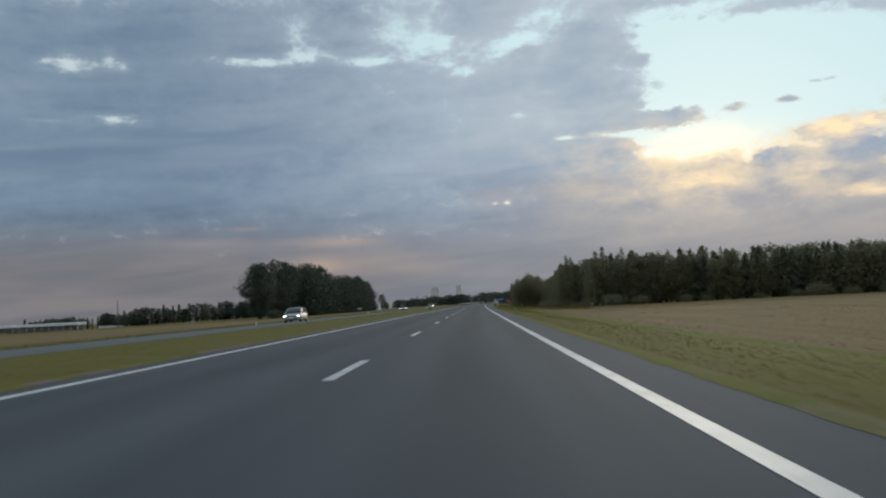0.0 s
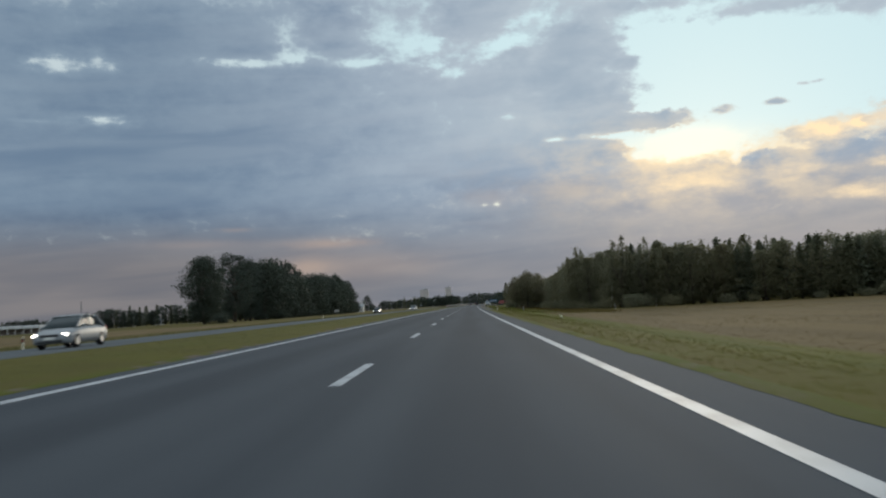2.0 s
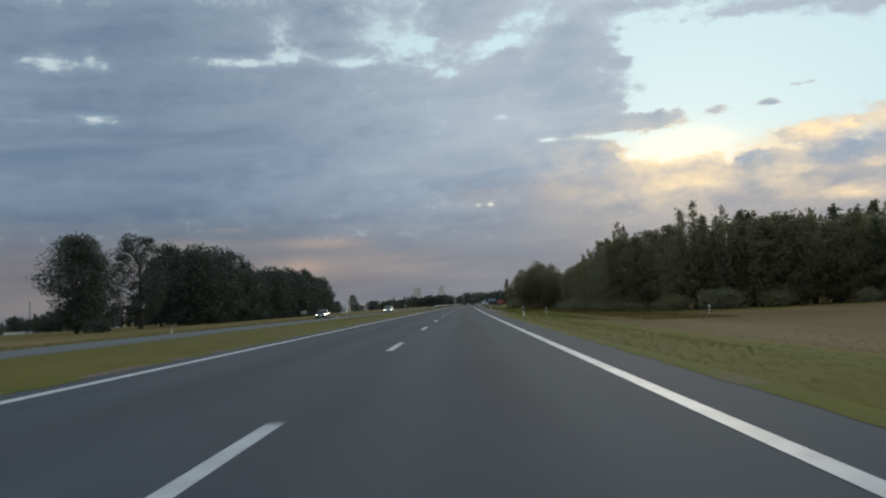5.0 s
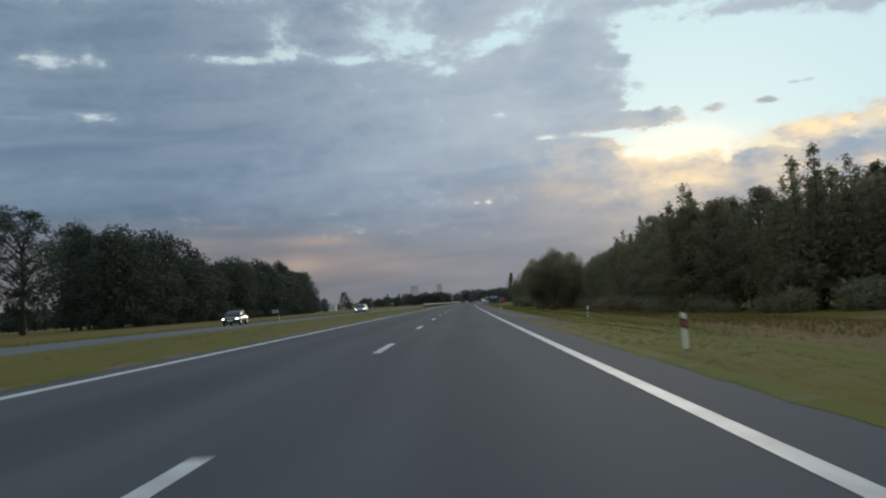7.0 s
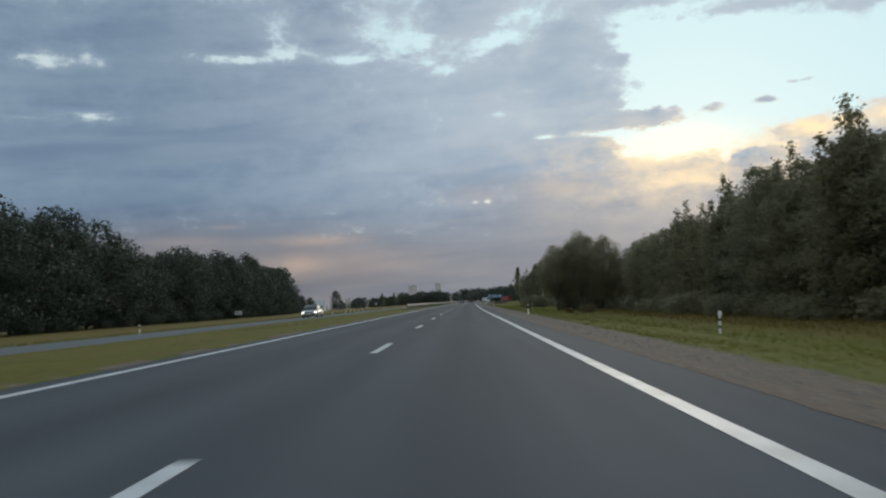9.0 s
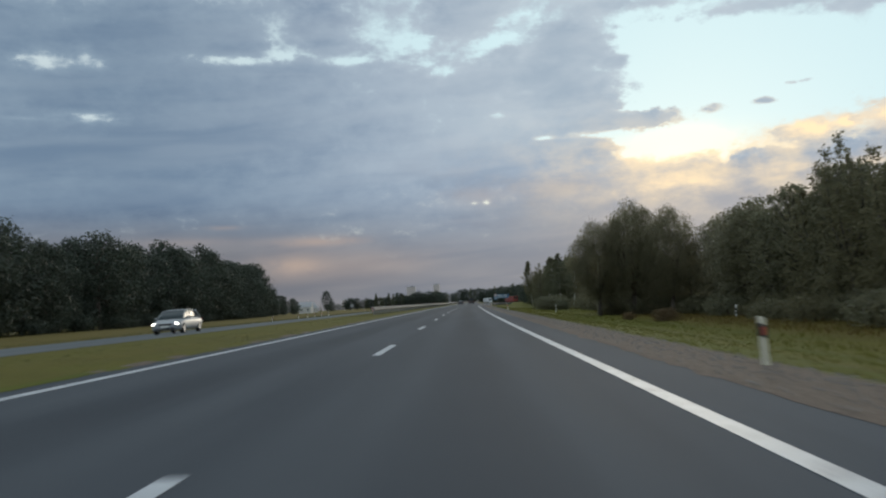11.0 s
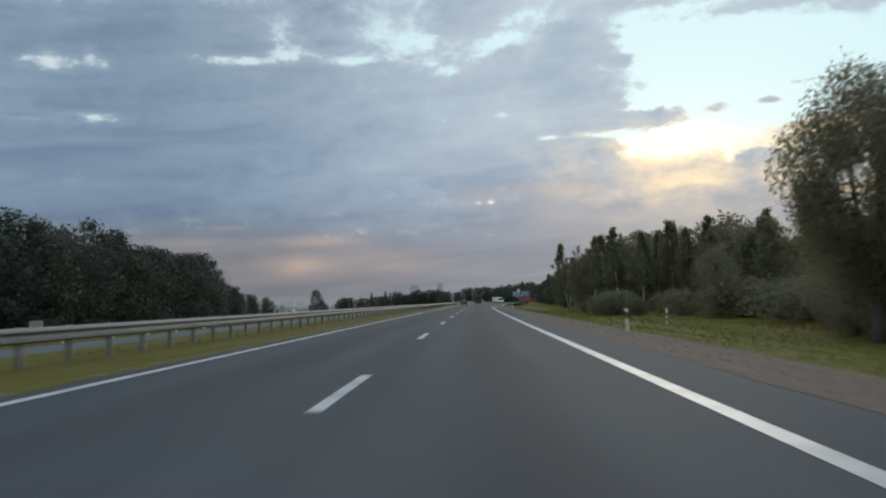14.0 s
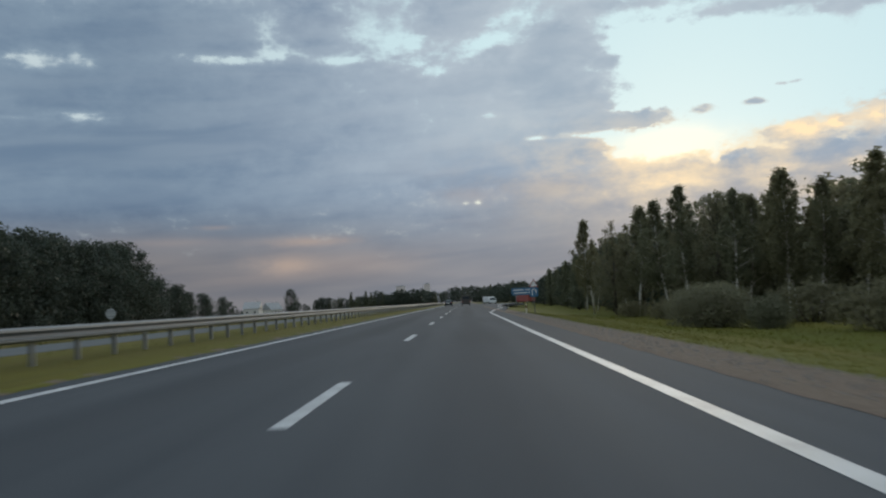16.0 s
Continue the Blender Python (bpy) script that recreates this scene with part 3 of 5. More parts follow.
def broadleaf(seed, mat, leaves, size, width=0.62, low=0.22, lobes=16, lump=0.30):
    """Trunk and crown of a one metre high broadleaved tree."""
    r = rng(seed)
    bm = bmesh.new()
    top = Vector((r.uniform(-0.03, 0.03), r.uniform(-0.03, 0.03), 0.62))
    tube(bm, (0, 0, -0.03), top * 0.5, 0.020, 0.014)
    tube(bm, top * 0.48, top, 0.014, 0.007)
    pts, nrm = [], []
    for k in range(lobes):
        z = low + (0.92 - low) * (k + 0.5) / lobes
        t = (z - low) / (1 - low)
        reach = width * 0.5 * (math.sin(math.pi * min(1, 0.14 + 0.84 * t)) ** 0.95)
        a = k * 2.4 + r.uniform(-0.5, 0.5)
        off = reach * r.uniform(0.35, 0.75)
        c = np.array([math.cos(a) * off, math.sin(a) * off, z])
        size_k = lump * r.uniform(0.55, 1.0) * (0.42 + 0.72 * math.sin(math.pi * min(1, 0.18 + 0.76 * t)))
        if leaves > 1500 or k % 4 == 0:
            tube(bm, top * min(1, max(0.3, z - 0.18) / 0.62), tuple(c), 0.007, 0.002, 4)
        p, d = shell(r, leaves // lobes, c, np.array([size_k * r.uniform(0.8, 1.25), size_k * r.uniform(0.8, 1.25), size_k * r.uniform(0.55, 0.85)]) * 0.62, 0.6)
        pts.append(p)
        nrm.append(d)
    v, f = leaf_cards(np.concatenate(pts), np.concatenate(nrm), size, r)
    v[:, 2] = np.maximum(v[:, 2], 0.0)
    return bm_mesh("trunk", bm, BARK, True), mesh_from("crown", v, f, [mat])


def willow(seed, leaves, size, spread, low=0.36):
    """Old willow: a short trunk forking into bowed limbs that carry billowing clumps."""
    r = rng(seed)
    bm = bmesh.new()
    fork = Vector((r.uniform(-0.02, 0.02), r.uniform(-0.02, 0.02), 0.17))
    tube(bm, (0, 0, -0.03), fork, 0.034, 0.024)
    pts, nrm = [], []
    clumps = 46
    limbs = []
    for k in range(6):
        a = k * 1.05 + r.uniform(-0.2, 0.2)
        out = spread * r.uniform(0.14, 0.24)
        elbow = Vector((math.cos(a) * out * 0.45, math.sin(a) * out * 0.45, r.uniform(0.30, 0.36)))
        tip = Vector((math.cos(a) * out, math.sin(a) * out, r.uniform(0.52, 0.72)))
        tube(bm, fork, elbow, 0.017, 0.012, 6)
        tube(bm, elbow, tip, 0.012, 0.006, 6)
        limbs.append((elbow, tip))
    mid, half = (low + 1) / 2, (1 - low) / 2
    for k in range(clumps):
        u = 1 - 2 * (k + 0.5) / clumps
        a = k * 2.39996 + r.uniform(-0.35, 0.35)
        ring = math.sqrt(1 - u * u) * spread * 0.5 * (0.80 if u > 0 else 0.74)
        rad = r.uniform(0.62, 0.92)
        big = 0.140 * r.uniform(0.62, 1.15)
        c = np.array([math.cos(a) * ring * rad, math.sin(a) * ring * rad, mid + u * (half - big * 0.8) * min(1, rad + 0.1)])
        elbow, tip = min(limbs, key=lambda e: (e[1] - Vector(c)).length)
        tube(bm, elbow.lerp(tip, r.uniform(0.35, 1.0)), tuple(c), 0.005, 0.0015, 4)
        p, d = shell(r, leaves // clumps, c, np.array([big * r.uniform(0.9, 1.25), big * r.uniform(0.9, 1.25), big * r.uniform(0.75, 1.0)]), 0.55)
        pts.append(p + r.normal(0, 0.008, p.shape))
        nrm.append(d)
    v, f = leaf_cards(np.concatenate(pts), np.concatenate(nrm), size, r)
    return bm_mesh("trunk", bm, BARK, True), mesh_from("crown", v, f, [LEAF_WILLOW])


def aspen(seed, leaves, size=0.012, width=0.34):
    """Tall feathery tree with several leaders that end in thin, uneven tips."""
    r = rng(seed)
    bm = bmesh.new()
    tube(bm, (0, 0, -0.03), (0, 0, 0.55), 0.014, 0.008)
    pts, nrm = [], []
    leaders = 6
    for k in range(leaders):
        a, off = k * 2.4 + r.uniform(-0.4, 0.4), width * 0.42 * math.sqrt((k + 0.15) / leaders)
        top = 1.0 - 0.30 * (k / leaders) ** 0.8 - r.uniform(0, 0.05)
        x, y = math.cos(a) * off, math.sin(a) * off
        tube(bm, (0, 0, 0.30), (x, y, 0.55), 0.006, 0.004, 5)
        tube(bm, (x, y, 0.55), (x * 1.1, y * 1.1, top), 0.004, 0.001, 5)
        tufts_n = 34
        for i in range(tufts_n):
            t = (i + r.uniform(0, 1)) / tufts_n
            z = 0.16 + (top - 0.17) * t
            reach = width * 0.34 * (1 - t) ** 0.9 + 0.004
            b = i * 2.4 + r.uniform(-0.6, 0.6)
            c = np.array([x + math.cos(b) * reach * r.uniform(0.2, 1.0), y + math.sin(b) * reach * r.uniform(0.2, 1.0), z])
            big = (0.042 * (1 - t) + 0.020) * r.uniform(0.7, 1.2)
            p, d = shell(r, max(5, int(leaves / leaders / tufts_n * (1.15 - 0.3 * t))), c, np.array([big, big, big * 1.8]), 0.9)
            pts.append(p)
            nrm.append(d)
    v, f = leaf_cards(np.concatenate(pts), np.concatenate(nrm), size, r)
    return bm_mesh("trunk", bm, BARK, True), mesh_from("crown", v, f, [LEAF_MID])


def conifer(seed, leaves, width=0.36, low=0.08, size=0.014):
    """Spruce or pine: short ragged boughs in many uneven tiers on a straight stem."""
    r = rng(seed)
    bm = bmesh.new()
    tube(bm, (0, 0, -0.03), (0, 0, 0.97), 0.016, 0.002)
    boughs = 130
    per = max(4, leaves // boughs)
    pts, nrm = [], []
    for i in range(boughs):
        t = ((i + r.uniform(0, 1)) / boughs) ** 1.15
        z = low + (0.985 - low) * t
        a = i * 2.39996 + r.uniform(-0.5, 0.5)
        body = (1 - t) ** 0.62 * min(1.0, 0.55 + 2.2 * t)
        reach = width * 0.5 * max(0.05, body) * r.uniform(0.35, 1.2)
        d = r.uniform(0.05, 1, per) ** 0.75 * reach
        side = r.normal(0, 0.30, per) * d
        ca, sa = math.cos(a), math.sin(a)
        rise = r.uniform(-0.35, 0.55)
        pts.append(np.stack([ca * d - sa * side, sa * d + ca * side, z + d * rise + r.normal(0, 0.012, per)], 1))
        nrm.append(np.tile([ca * 0.7, sa * 0.7, 0.6], (per, 1)))
        if i % 3 == 0 and leaves > 1000:
            tube(bm, (0, 0, z), (ca * reach * 0.8, sa * reach * 0.8, z + reach * 0.8 * rise), 0.004, 0.001, 4)
    v, f = leaf_cards(np.concatenate(pts), np.concatenate(nrm), size, r)
    return bm_mesh("trunk", bm, BARK, True), mesh_from("crown", v, f, [LEAF_FIR])


def birch(seed, leaves):
    """Slim leaning stem, thin rising limbs and loose sprays that hang at their tips."""
    r = rng(seed)
    bm = bmesh.new()
    lean = r.uniform(-0.06, 0.06, 2)
    mid = Vector((lean[0], lean[1], 0.5))
    end = Vector((lean[0] * 1.2, lean[1] * 1.2, 0.97))
    tube(bm, (0, 0, -0.03), mid, 0.009, 0.006)
    tube(bm, mid, end, 0.006, 0.0015)
    pts, nrm = [], []
    clumps = 64
    for k in range(clumps):
        t = (k + r.uniform(0, 1)) / clumps
        z = 0.30 + 0.69 * t
        a, off = k * 2.4 + r.uniform(-0.4, 0.4), (0.165 * (1 - t) ** 0.75 * min(1.0, 0.45 + 2.0 * t) + 0.004) * r.uniform(0.25, 1.15)
        k1 = 1.0 + 0.2 * t
        c = np.array([lean[0] * k1 + math.cos(a) * off, lean[1] * k1 + math.sin(a) * off, z])
        if k % 2 == 0:
            tube(bm, (lean[0], lean[1], z - 0.07), tuple(c), 0.003, 0.001, 4)
        big = 0.038 * (1.2 - 0.75 * t) * r.uniform(0.6, 1.25)
        p, d = shell(r, leaves // clumps, c, np.array([big, big, big * 1.7]), 0.9)
        pts.append(p - np.array([0, 0, 0.012]))
        nrm.append(d)
    v, f = leaf_cards(np.concatenate(pts), np.concatenate(nrm), 0.0115, r)
    return bm_mesh("trunk", bm, BARK_BIRCH, True), mesh_from("crown", v, f, [LEAF_BIRCH])


def bush(seed, mat, leaves, size=0.05, flat_k=0.62):
    """A one metre high rounded bush: stems and a crown down to the ground."""
    r = rng(seed)
    bm = bmesh.new()
    pts, nrm = [], []
    for k in range(12):
        a, off = k * 2.4, 0.52 * math.sqrt((k + 0.5) / 12)
        c = np.array([math.cos(a) * off, math.sin(a) * off, 0.50 - 0.30 * off + r.uniform(-0.06, 0.06)])
        tube(bm, (c[0] * 0.2, c[1] * 0.2, -0.05), tuple(c), 0.018, 0.006, 5)
        p, d = shell(r, leaves // 12, c, np.array([0.36, 0.36, 0.42]), 0.4)
        pts.append(p)
        nrm.append(d)
    v, f = leaf_cards(np.concatenate(pts), np.concatenate(nrm), size, r)
    v[:, 2] = np.maximum(v[:, 2], -0.02)
    return bm_mesh("stem", bm, BARK, True), mesh_from("crown", v, f, [mat])


KINDS = {
    "oak_a": broadleaf(1, LEAF_DARK, 3000, 0.0195, 0.70, 0.06, 19, 0.34),
    "oak_b": broadleaf(2, LEAF_DARK, 3000, 0.0195, 0.60, 0.05, 21, 0.31),
    "oak_c": broadleaf(3, LEAF_DARK, 3000, 0.0195, 0.80, 0.07, 18, 0.36),
    "oak_dense": broadleaf(41, LEAF_DARK, 8500, 0.0125, 0.60, 0.07, 36, 0.27),
    "oak_far": broadleaf(31, LEAF_DARK, 620, 0.038, 0.78, 0.10, 18, 0.33),
    "airy": broadleaf(4, LEAF_DARK, 5600, 0.0110, 0.66, 0.14, 44, 0.165),
    "olive_a": broadleaf(5, LEAF_MID, 3600, 0.0152, 0.50, 0.08, 28, 0.22),
    "olive_b": broadleaf(6, LEAF_MID, 3600, 0.0152, 0.42, 0.05, 30, 0.20),
    "olive_fine": broadleaf(55, LEAF_MID, 8500, 0.0098, 0.48, 0.05, 34, 0.21),
    "olive_far": broadleaf(32, LEAF_MID, 800, 0.0285, 0.60, 0.04, 24, 0.26),
    "willow_a": willow(7, 30000, 0.0086, 0.94, 0.12),
    "willow_b": willow(8, 30000, 0.0086, 0.90, 0.08),
    "willow_low": broadleaf(18, LEAF_WILLOW, 6000, 0.0135, 0.86, 0.04, 34, 0.30),
    "aspen_a": aspen(21, 4400, 0.0110),
    "aspen_b": aspen(22, 3400, 0.0125, 0.40),
    "fir_b": conifer(10, 1900, 0.42, 0.06, 0.017),
    "fir_far": conifer(33, 780, 0.36, 0.06, 0.025),
    "birch_a": birch(11, 3500),
    "birch_b": birch(12, 3500),
    "bush_a": bush(13, LEAF_MID, 1100, 0.054),
    "bush_b": bush(14, LEAF_MID, 1100, 0.054),
    "bush_dark": bush(19, LEAF_DARK, 1100, 0.054),
    "bush_rust": bush(17, LEAF_RUST, 2600, 0.036),
    "bush_big": bush(16, LEAF_MID, 4600, 0.034),
    "bush_grey": bush(15, LEAF_GREY, 4200, 0.038),
}
TREE_LABELS = {
    "oak": ("tall_tree", "tall dark broadleaved tree at the wood's edge", "tree", "trees of the left wood"),
    "airy": ("tall_tree", "tall thin-crowned tree with sky showing through", "tree", "trees of the left wood"),
    "olive": ("tree", "dense olive green tree in the roadside wood", "tree", "trees of the roadside wood"),
    "willow": ("willow_tree", "broad bushy willow in olive leaf by the verge", "tree", "willows"),
    "aspen": ("aspen_tree", "tall feathery aspen rising above the wood", "tree", "aspens"),
    "fir": ("spruce_tree", "slim dark spruce standing above the wood", "tree", "spruces"),
    "birch": ("birch_tree", "slender birch with a pale trunk", "tree", "birches"),
    "bush": ("bush", "rounded leafy bush in rough grass", "bush", "bushes"),
}
first_of = {}


def plant(kind, s, q, height, rz=None, wide=1.0, label=""):
    name, text, category, group = TREE_LABELS[kind.split("_")[0]]
    spin = random.uniform(0, 360) if rz is None else rz
    m = place(s, q, ground_z(q) - 0.05, spin) @ Matrix.Diagonal((height * wide, height * wide, height, 1))
    if kind not in first_of:
        top = tagged(new(name), text, category, group)
        for data in KINDS[kind]:
            part(data.name.split(".")[0], data, top)
        first_of[kind] = top
        top.matrix_basis = m
    else:
        src = first_of[kind]
        top = new(name)
        tagged(top, text, category, group)
        top.matrix_basis = m
        for child in src.children:
            part(child.name.split(".")[0], child.data, top)
    if label:
        tagged(top, label)
    return top


def some(*kinds):
    return random.choice(kinds)


# wood beyond the opposite carriageway
plant("oak_dense", 279, -69.6, 19.2, wide=1.1)
plant("oak_dense", 288, -72, 18.6, wide=0.95)
plant("bush_dark", 276, -64, 3.2, wide=1.2)
plant("airy", 311.5, -70.5, 22.2, wide=1.3)
plant("airy", 301, -75, 17.0, wide=1.1)
plant("oak_dense", 335, -72, 21.4, wide=1.0)


def left_edge(s):
    """The left wood's edge draws away from the road."""
    return float(np.interp(s, (270, 415, 500, 578, 640, 700), (-70, -71.5, -75.0, -80.0, -90.0, -96.0)))


for row, (q, gap) in enumerate(((0, 7.2), (-8, 8.0))):
    s = 343.0 + 3 * row
    while s < 622:
        h = float(np.interp(s, (330, 345, 372, 380, 390, 410, 418, 465, 500, 560, 600, 622), (20.6, 22.0, 22.4, 19.0, 21.2, 19.8, 17.8, 20.2, 20.6, 21.6, 21.6, 18.6)))
        plant(some("oak_a", "oak_b", "oak_c") if row == 0 else "oak_far", s, left_edge(s) + q + random.uniform(-1.5, 1.5), h * (random.uniform(0.84, 1.08) if row == 0 else random.uniform(0.86, 0.98)), wide=random.uniform(0.9, 1.2))
        s += gap * random.uniform(0.8, 1.25)
for s, off, h, w in ((630, 1, 13.0, 1.2), (638, -4, 14.8, 1.0), (648, 0, 15.0, 0.9), (657, -3, 14.0, 1.0), (666, 1, 13.0, 1.1), (676, -2, 12.0, 1.1), (686, 0, 11.0, 1.2), (697, -3, 10.4, 1.2),
                     (708, 0, 10.6, 1.1), (720, -2, 9.0, 1.2), (733, 0, 9.2, 1.1), (748, -2, 7.6, 1.3)):
    plant(some("oak_a", "oak_b", "oak_c"), s, left_edge(s) + off, h, wide=w)
for i in range(24):
    plant("bush_dark", 340 + i * 10.5 + random.uniform(-2, 2), left_edge(340 + i * 10.5) + 4 + random.uniform(-2, 1.5), random.uniform(1.8, 3.6), wide=1.3)
plant("airy", 1015, -126, 19, wide=1.25, label="lone tree standing by a farmhouse")
plant("oak_c", 1005, -120, 9, wide=1.3)

# wood on the right: its side along the road and its end across the field
s = 270.0
while s < 378:
    h = float(np.interp(s, (267, 286, 315, 338, 360, 378), (17.0, 17.0, 16.5, 14.8, 12.5, 11.0)))
    edge = float(np.interp(s, (267, 284), (41, 32.5)))
    for off, hh, wd in ((0, 0.92, 1.25), (7.5, 1.0, 1.25)):
        plant(some("olive_fine", "olive_fine", "aspen_b", "olive_fine") if s < 312 and off == 0 else some("olive_a", "olive_b", "olive_a", "aspen_b") if off == 0 else some("olive_b", "aspen_b", "birch_a", "olive_a"), s + random.uniform(-2, 2), edge + off + random.uniform(-1.5, 1.5), h * hh * random.uniform(0.84, 1.05), wide=wd)
    s += random.uniform(4.4, 5.8)
for i in range(46):
    k = i / 45.0
    for row in range(3):
        kind = some("olive_fine", "olive_b", "aspen_b", "fir_b", "olive_fine") if row == 0 and i < 8 else some("olive_a", "olive_b", "aspen_b", "fir_b") if row == 0 and i < 16 else (some("fir_far", "aspen_b", "birch_b", "fir_b") if row == 2 and k < 0.28 else some("olive_far", "fir_far"))
        plant(kind, 264 - 36 * k + row * 6 + random.uniform(-2, 2), 46 + 125 * k + random.uniform(-2, 2), (14.5 - 1.0 * k + 0.8 * row + 2.0 * max(0.0, 1 - 12 * k)) * random.uniform(0.88, 1.06), wide=1.3)
for i in range(15):
    k = (i + random.uniform(-0.4, 0.4)) / 14.0
    plant(some("bush_a", "bush_b"), 259 - 37 * k + random.uniform(-1.5, 1.5), 44 + 125 * k, random.uniform(1.6, 4.2), wide=random.uniform(1.0, 1.5))
for s, q, h, w in ((267, 40, 18.5, 1.5), (286, 31.5, 17.2, 1.15), (290, 33, 16.8, 1.2), (303, 33, 16.6, 1.1), (322, 33, 16.4, 1.15), (341, 33, 15.6, 1.1)):
    plant(some("aspen_a", "aspen_b"), s, q, h, wide=w)
plant("birch_a", 268, 37, 10.5)
for i in range(26):
    s = 264 + i * 4.3 + random.uniform(-1.5, 1.5)
    plant(some("bush_a", "bush_b"), s, float(np.interp(s, (264, 284), (37, 29.0))) + random.uniform(-1.5, 1.5), random.uniform(1.0, 3.2), wide=random.uniform(1.1, 1.6))
for s, q, h in ((362, 32, 12.6), (367, 34, 12.4), (372, 33.5, 12.0), (370, 40, 13.5), (378, 37, 12.5)):
    plant("willow_low", s, q, h, wide=1.05)
# willows by the verge
for kind, s, q, h, w in (("willow_b", 381, 18.8, 12.6, 0.74), ("willow_a", 379, 22.8, 15.2, 0.68), ("willow_b", 375, 26.6, 13.6, 0.70), ("willow_a", 386, 25.0, 12.2, 0.75),
                         ("willow_low", 374, 32.0, 11.8, 0.95)):
    plant(kind, s, q, h, wide=w)
for s, q, h in ((388, 21.0, 5.2), (383, 20.5, 4.2), (378, 25.5, 4.6), (391, 24.5, 6.0), (384, 26.5, 6.2), (393, 28.5, 6.5), (379, 30.0, 6.5), (397, 24.0, 4.6), (400, 28.0, 6.2)):
    plant("willow_low", s, q, h, wide=1.35, label="low olive willow growing beneath taller ones")
for s, q, h in ((379, 24.0, 2.2), (377, 27.5, 2.8), (373, 30.5, 2.8), (370, 33, 3.2), (384, 21.5, 1.8), (366, 30.5, 2.0)):
    plant("bush_b", s, q, h, wide=1.3, label="dark undergrowth beneath the willows")
plant("bush_rust", 349, 19.8, 1.5, wide=1.2, label="low bush with rusty brown leaves")
plant("bush_rust", 357, 18.0, 1.0, wide=1.1, label="low bush with rusty brown leaves")
# birches past the willows
s = 400.0
while s < 505:
    rise = float(np.interp(s, (400, 425, 445, 462), (0.70, 0.76, 0.86, 1.0)))
    for q, hh in ((31, 12.6 * rise), (38, 13.5 * rise)):
        plant(some("birch_a", "birch_b", "aspen_b", "birch_a", "olive_a") if q == 31 else (some("olive_b", "birch_b") if s < 455 else some("olive_far", "fir_far", "olive_far")), s + random.uniform(-2, 2), q + random.uniform(-2.5, 2.5), hh * random.uniform(0.8, 1.1), wide=1.3)
    plant("olive_b" if s < 455 else "olive_far", s + random.uniform(0, 4), 34.5, 10.2 * rise * random.uniform(0.8, 1.05), wide=1.35)
    s += random.uniform(4.0, 5.4)
for s, q, h, k, w in ((511, 19.5, 13.2, "birch_a", 1.15), (503, 21, 12.5, "aspen_b", 1.25), (494, 22, 13, "birch_b", 1.3), (500, 24, 14, "aspen_b", 1.2), (486, 24, 13, "birch_a", 1.3),
                      (478, 24, 13.5, "birch_b", 1.3), (470, 26, 12, "birch_a", 1.3), (462, 30, 11.5, "birch_b", 1.3), (490, 27, 13.5, "aspen_a", 1.3), (482, 28, 13.5, "olive_a", 1.1)):
    plant(k, s, q, h, wide=w)
plant("bush_big", 452, 18.5, 3.6, wide=1.1, label="large dark rounded bush on the verge")
plant("bush_big", 461, 21, 3.8, wide=1.1)
plant("willow_low", 425, 24.5, 7.2, wide=0.85, label="rounded grey-olive willow on the verge")
plant("bush_grey", 448, 21.0, 2.5, wide=0.75, label="silvery grey willow bush")
for s, q, h in ((440, 25, 3.4), (432, 27, 4.0), (424, 27, 4.5), (416, 28, 4.2), (408, 27, 4.0), (456, 27, 3.6), (468, 23, 2.8), (476, 21, 2.4), (488, 20, 2.2)):
    plant(some("bush_a", "bush_b"), s, q, h, wide=1.2)
s = 518.0
while s < 900:
    for q, hh in ((23, 10.5), (31, 14)):
        plant(some("birch_a", "birch_b", "fir_b") if s < 570 and q == 23 else some("oak_far", "fir_far", "fir_far"), s + random.uniform(-3, 3), q + random.uniform(-2, 2) + (s - 518) * 0.05, hh * random.uniform(0.8, 1.15), wide=1.3)
    s += random.uniform(5, 7.5)


def belt(s0, s1, q0, q1, count, h0, h1, kinds=("oak_far", "oak_far", "fir_far")):
    count = int(count * 1.4)
    for i in range(count):
        k = (i + random.uniform(0, 1)) / count
        plant(some(*kinds), s0 + (s1 - s0) * k, q0 + (q1 - q0) * k, random.uniform(h0, h1), wide=random.uniform(1.1, 1.6))


def wood_depth(name, seed, count, s0, s1, q0, q1, height, mat, label):
    """The depth of a wood behind its edge: crowns too many to count."""
    r = rng(seed)
    pts, nrm = [], []
    for i in range(count):
        s, q = r.uniform(s0, s1), r.uniform(q0, q1)
        h = height * r.uniform(0.75, 1.0)
        c = np.array(at(s, q, ground_z(q) + h * 0.62))
        p, d = shell(r, 60, c, np.array([3.2, 3.2, h * 0.38]), 0.3)
        pts.append(p)
        nrm.append(d)
    v, f = leaf_cards(np.concatenate(pts), np.concatenate(nrm), 0.85, r)
    tagged(new(name, mesh_from(name, v, f, [mat])), label, "woodland", kind="stuff")


wood_depth("wood_interior", 51, 420, 282, 430, 52, 150, 13.0, LEAF_MID, "dense olive green depth of the roadside wood")
wood_depth("birch_wood_interior", 52, 260, 430, 620, 44, 120, 12.0, LEAF_BIRCH, "dense green depth of the birch wood")
wood_depth("dark_wood_interior", 53, 170, 405, 552, -106, -86, 14.5, LEAF_DARK, "dense dark depth of the far wood")
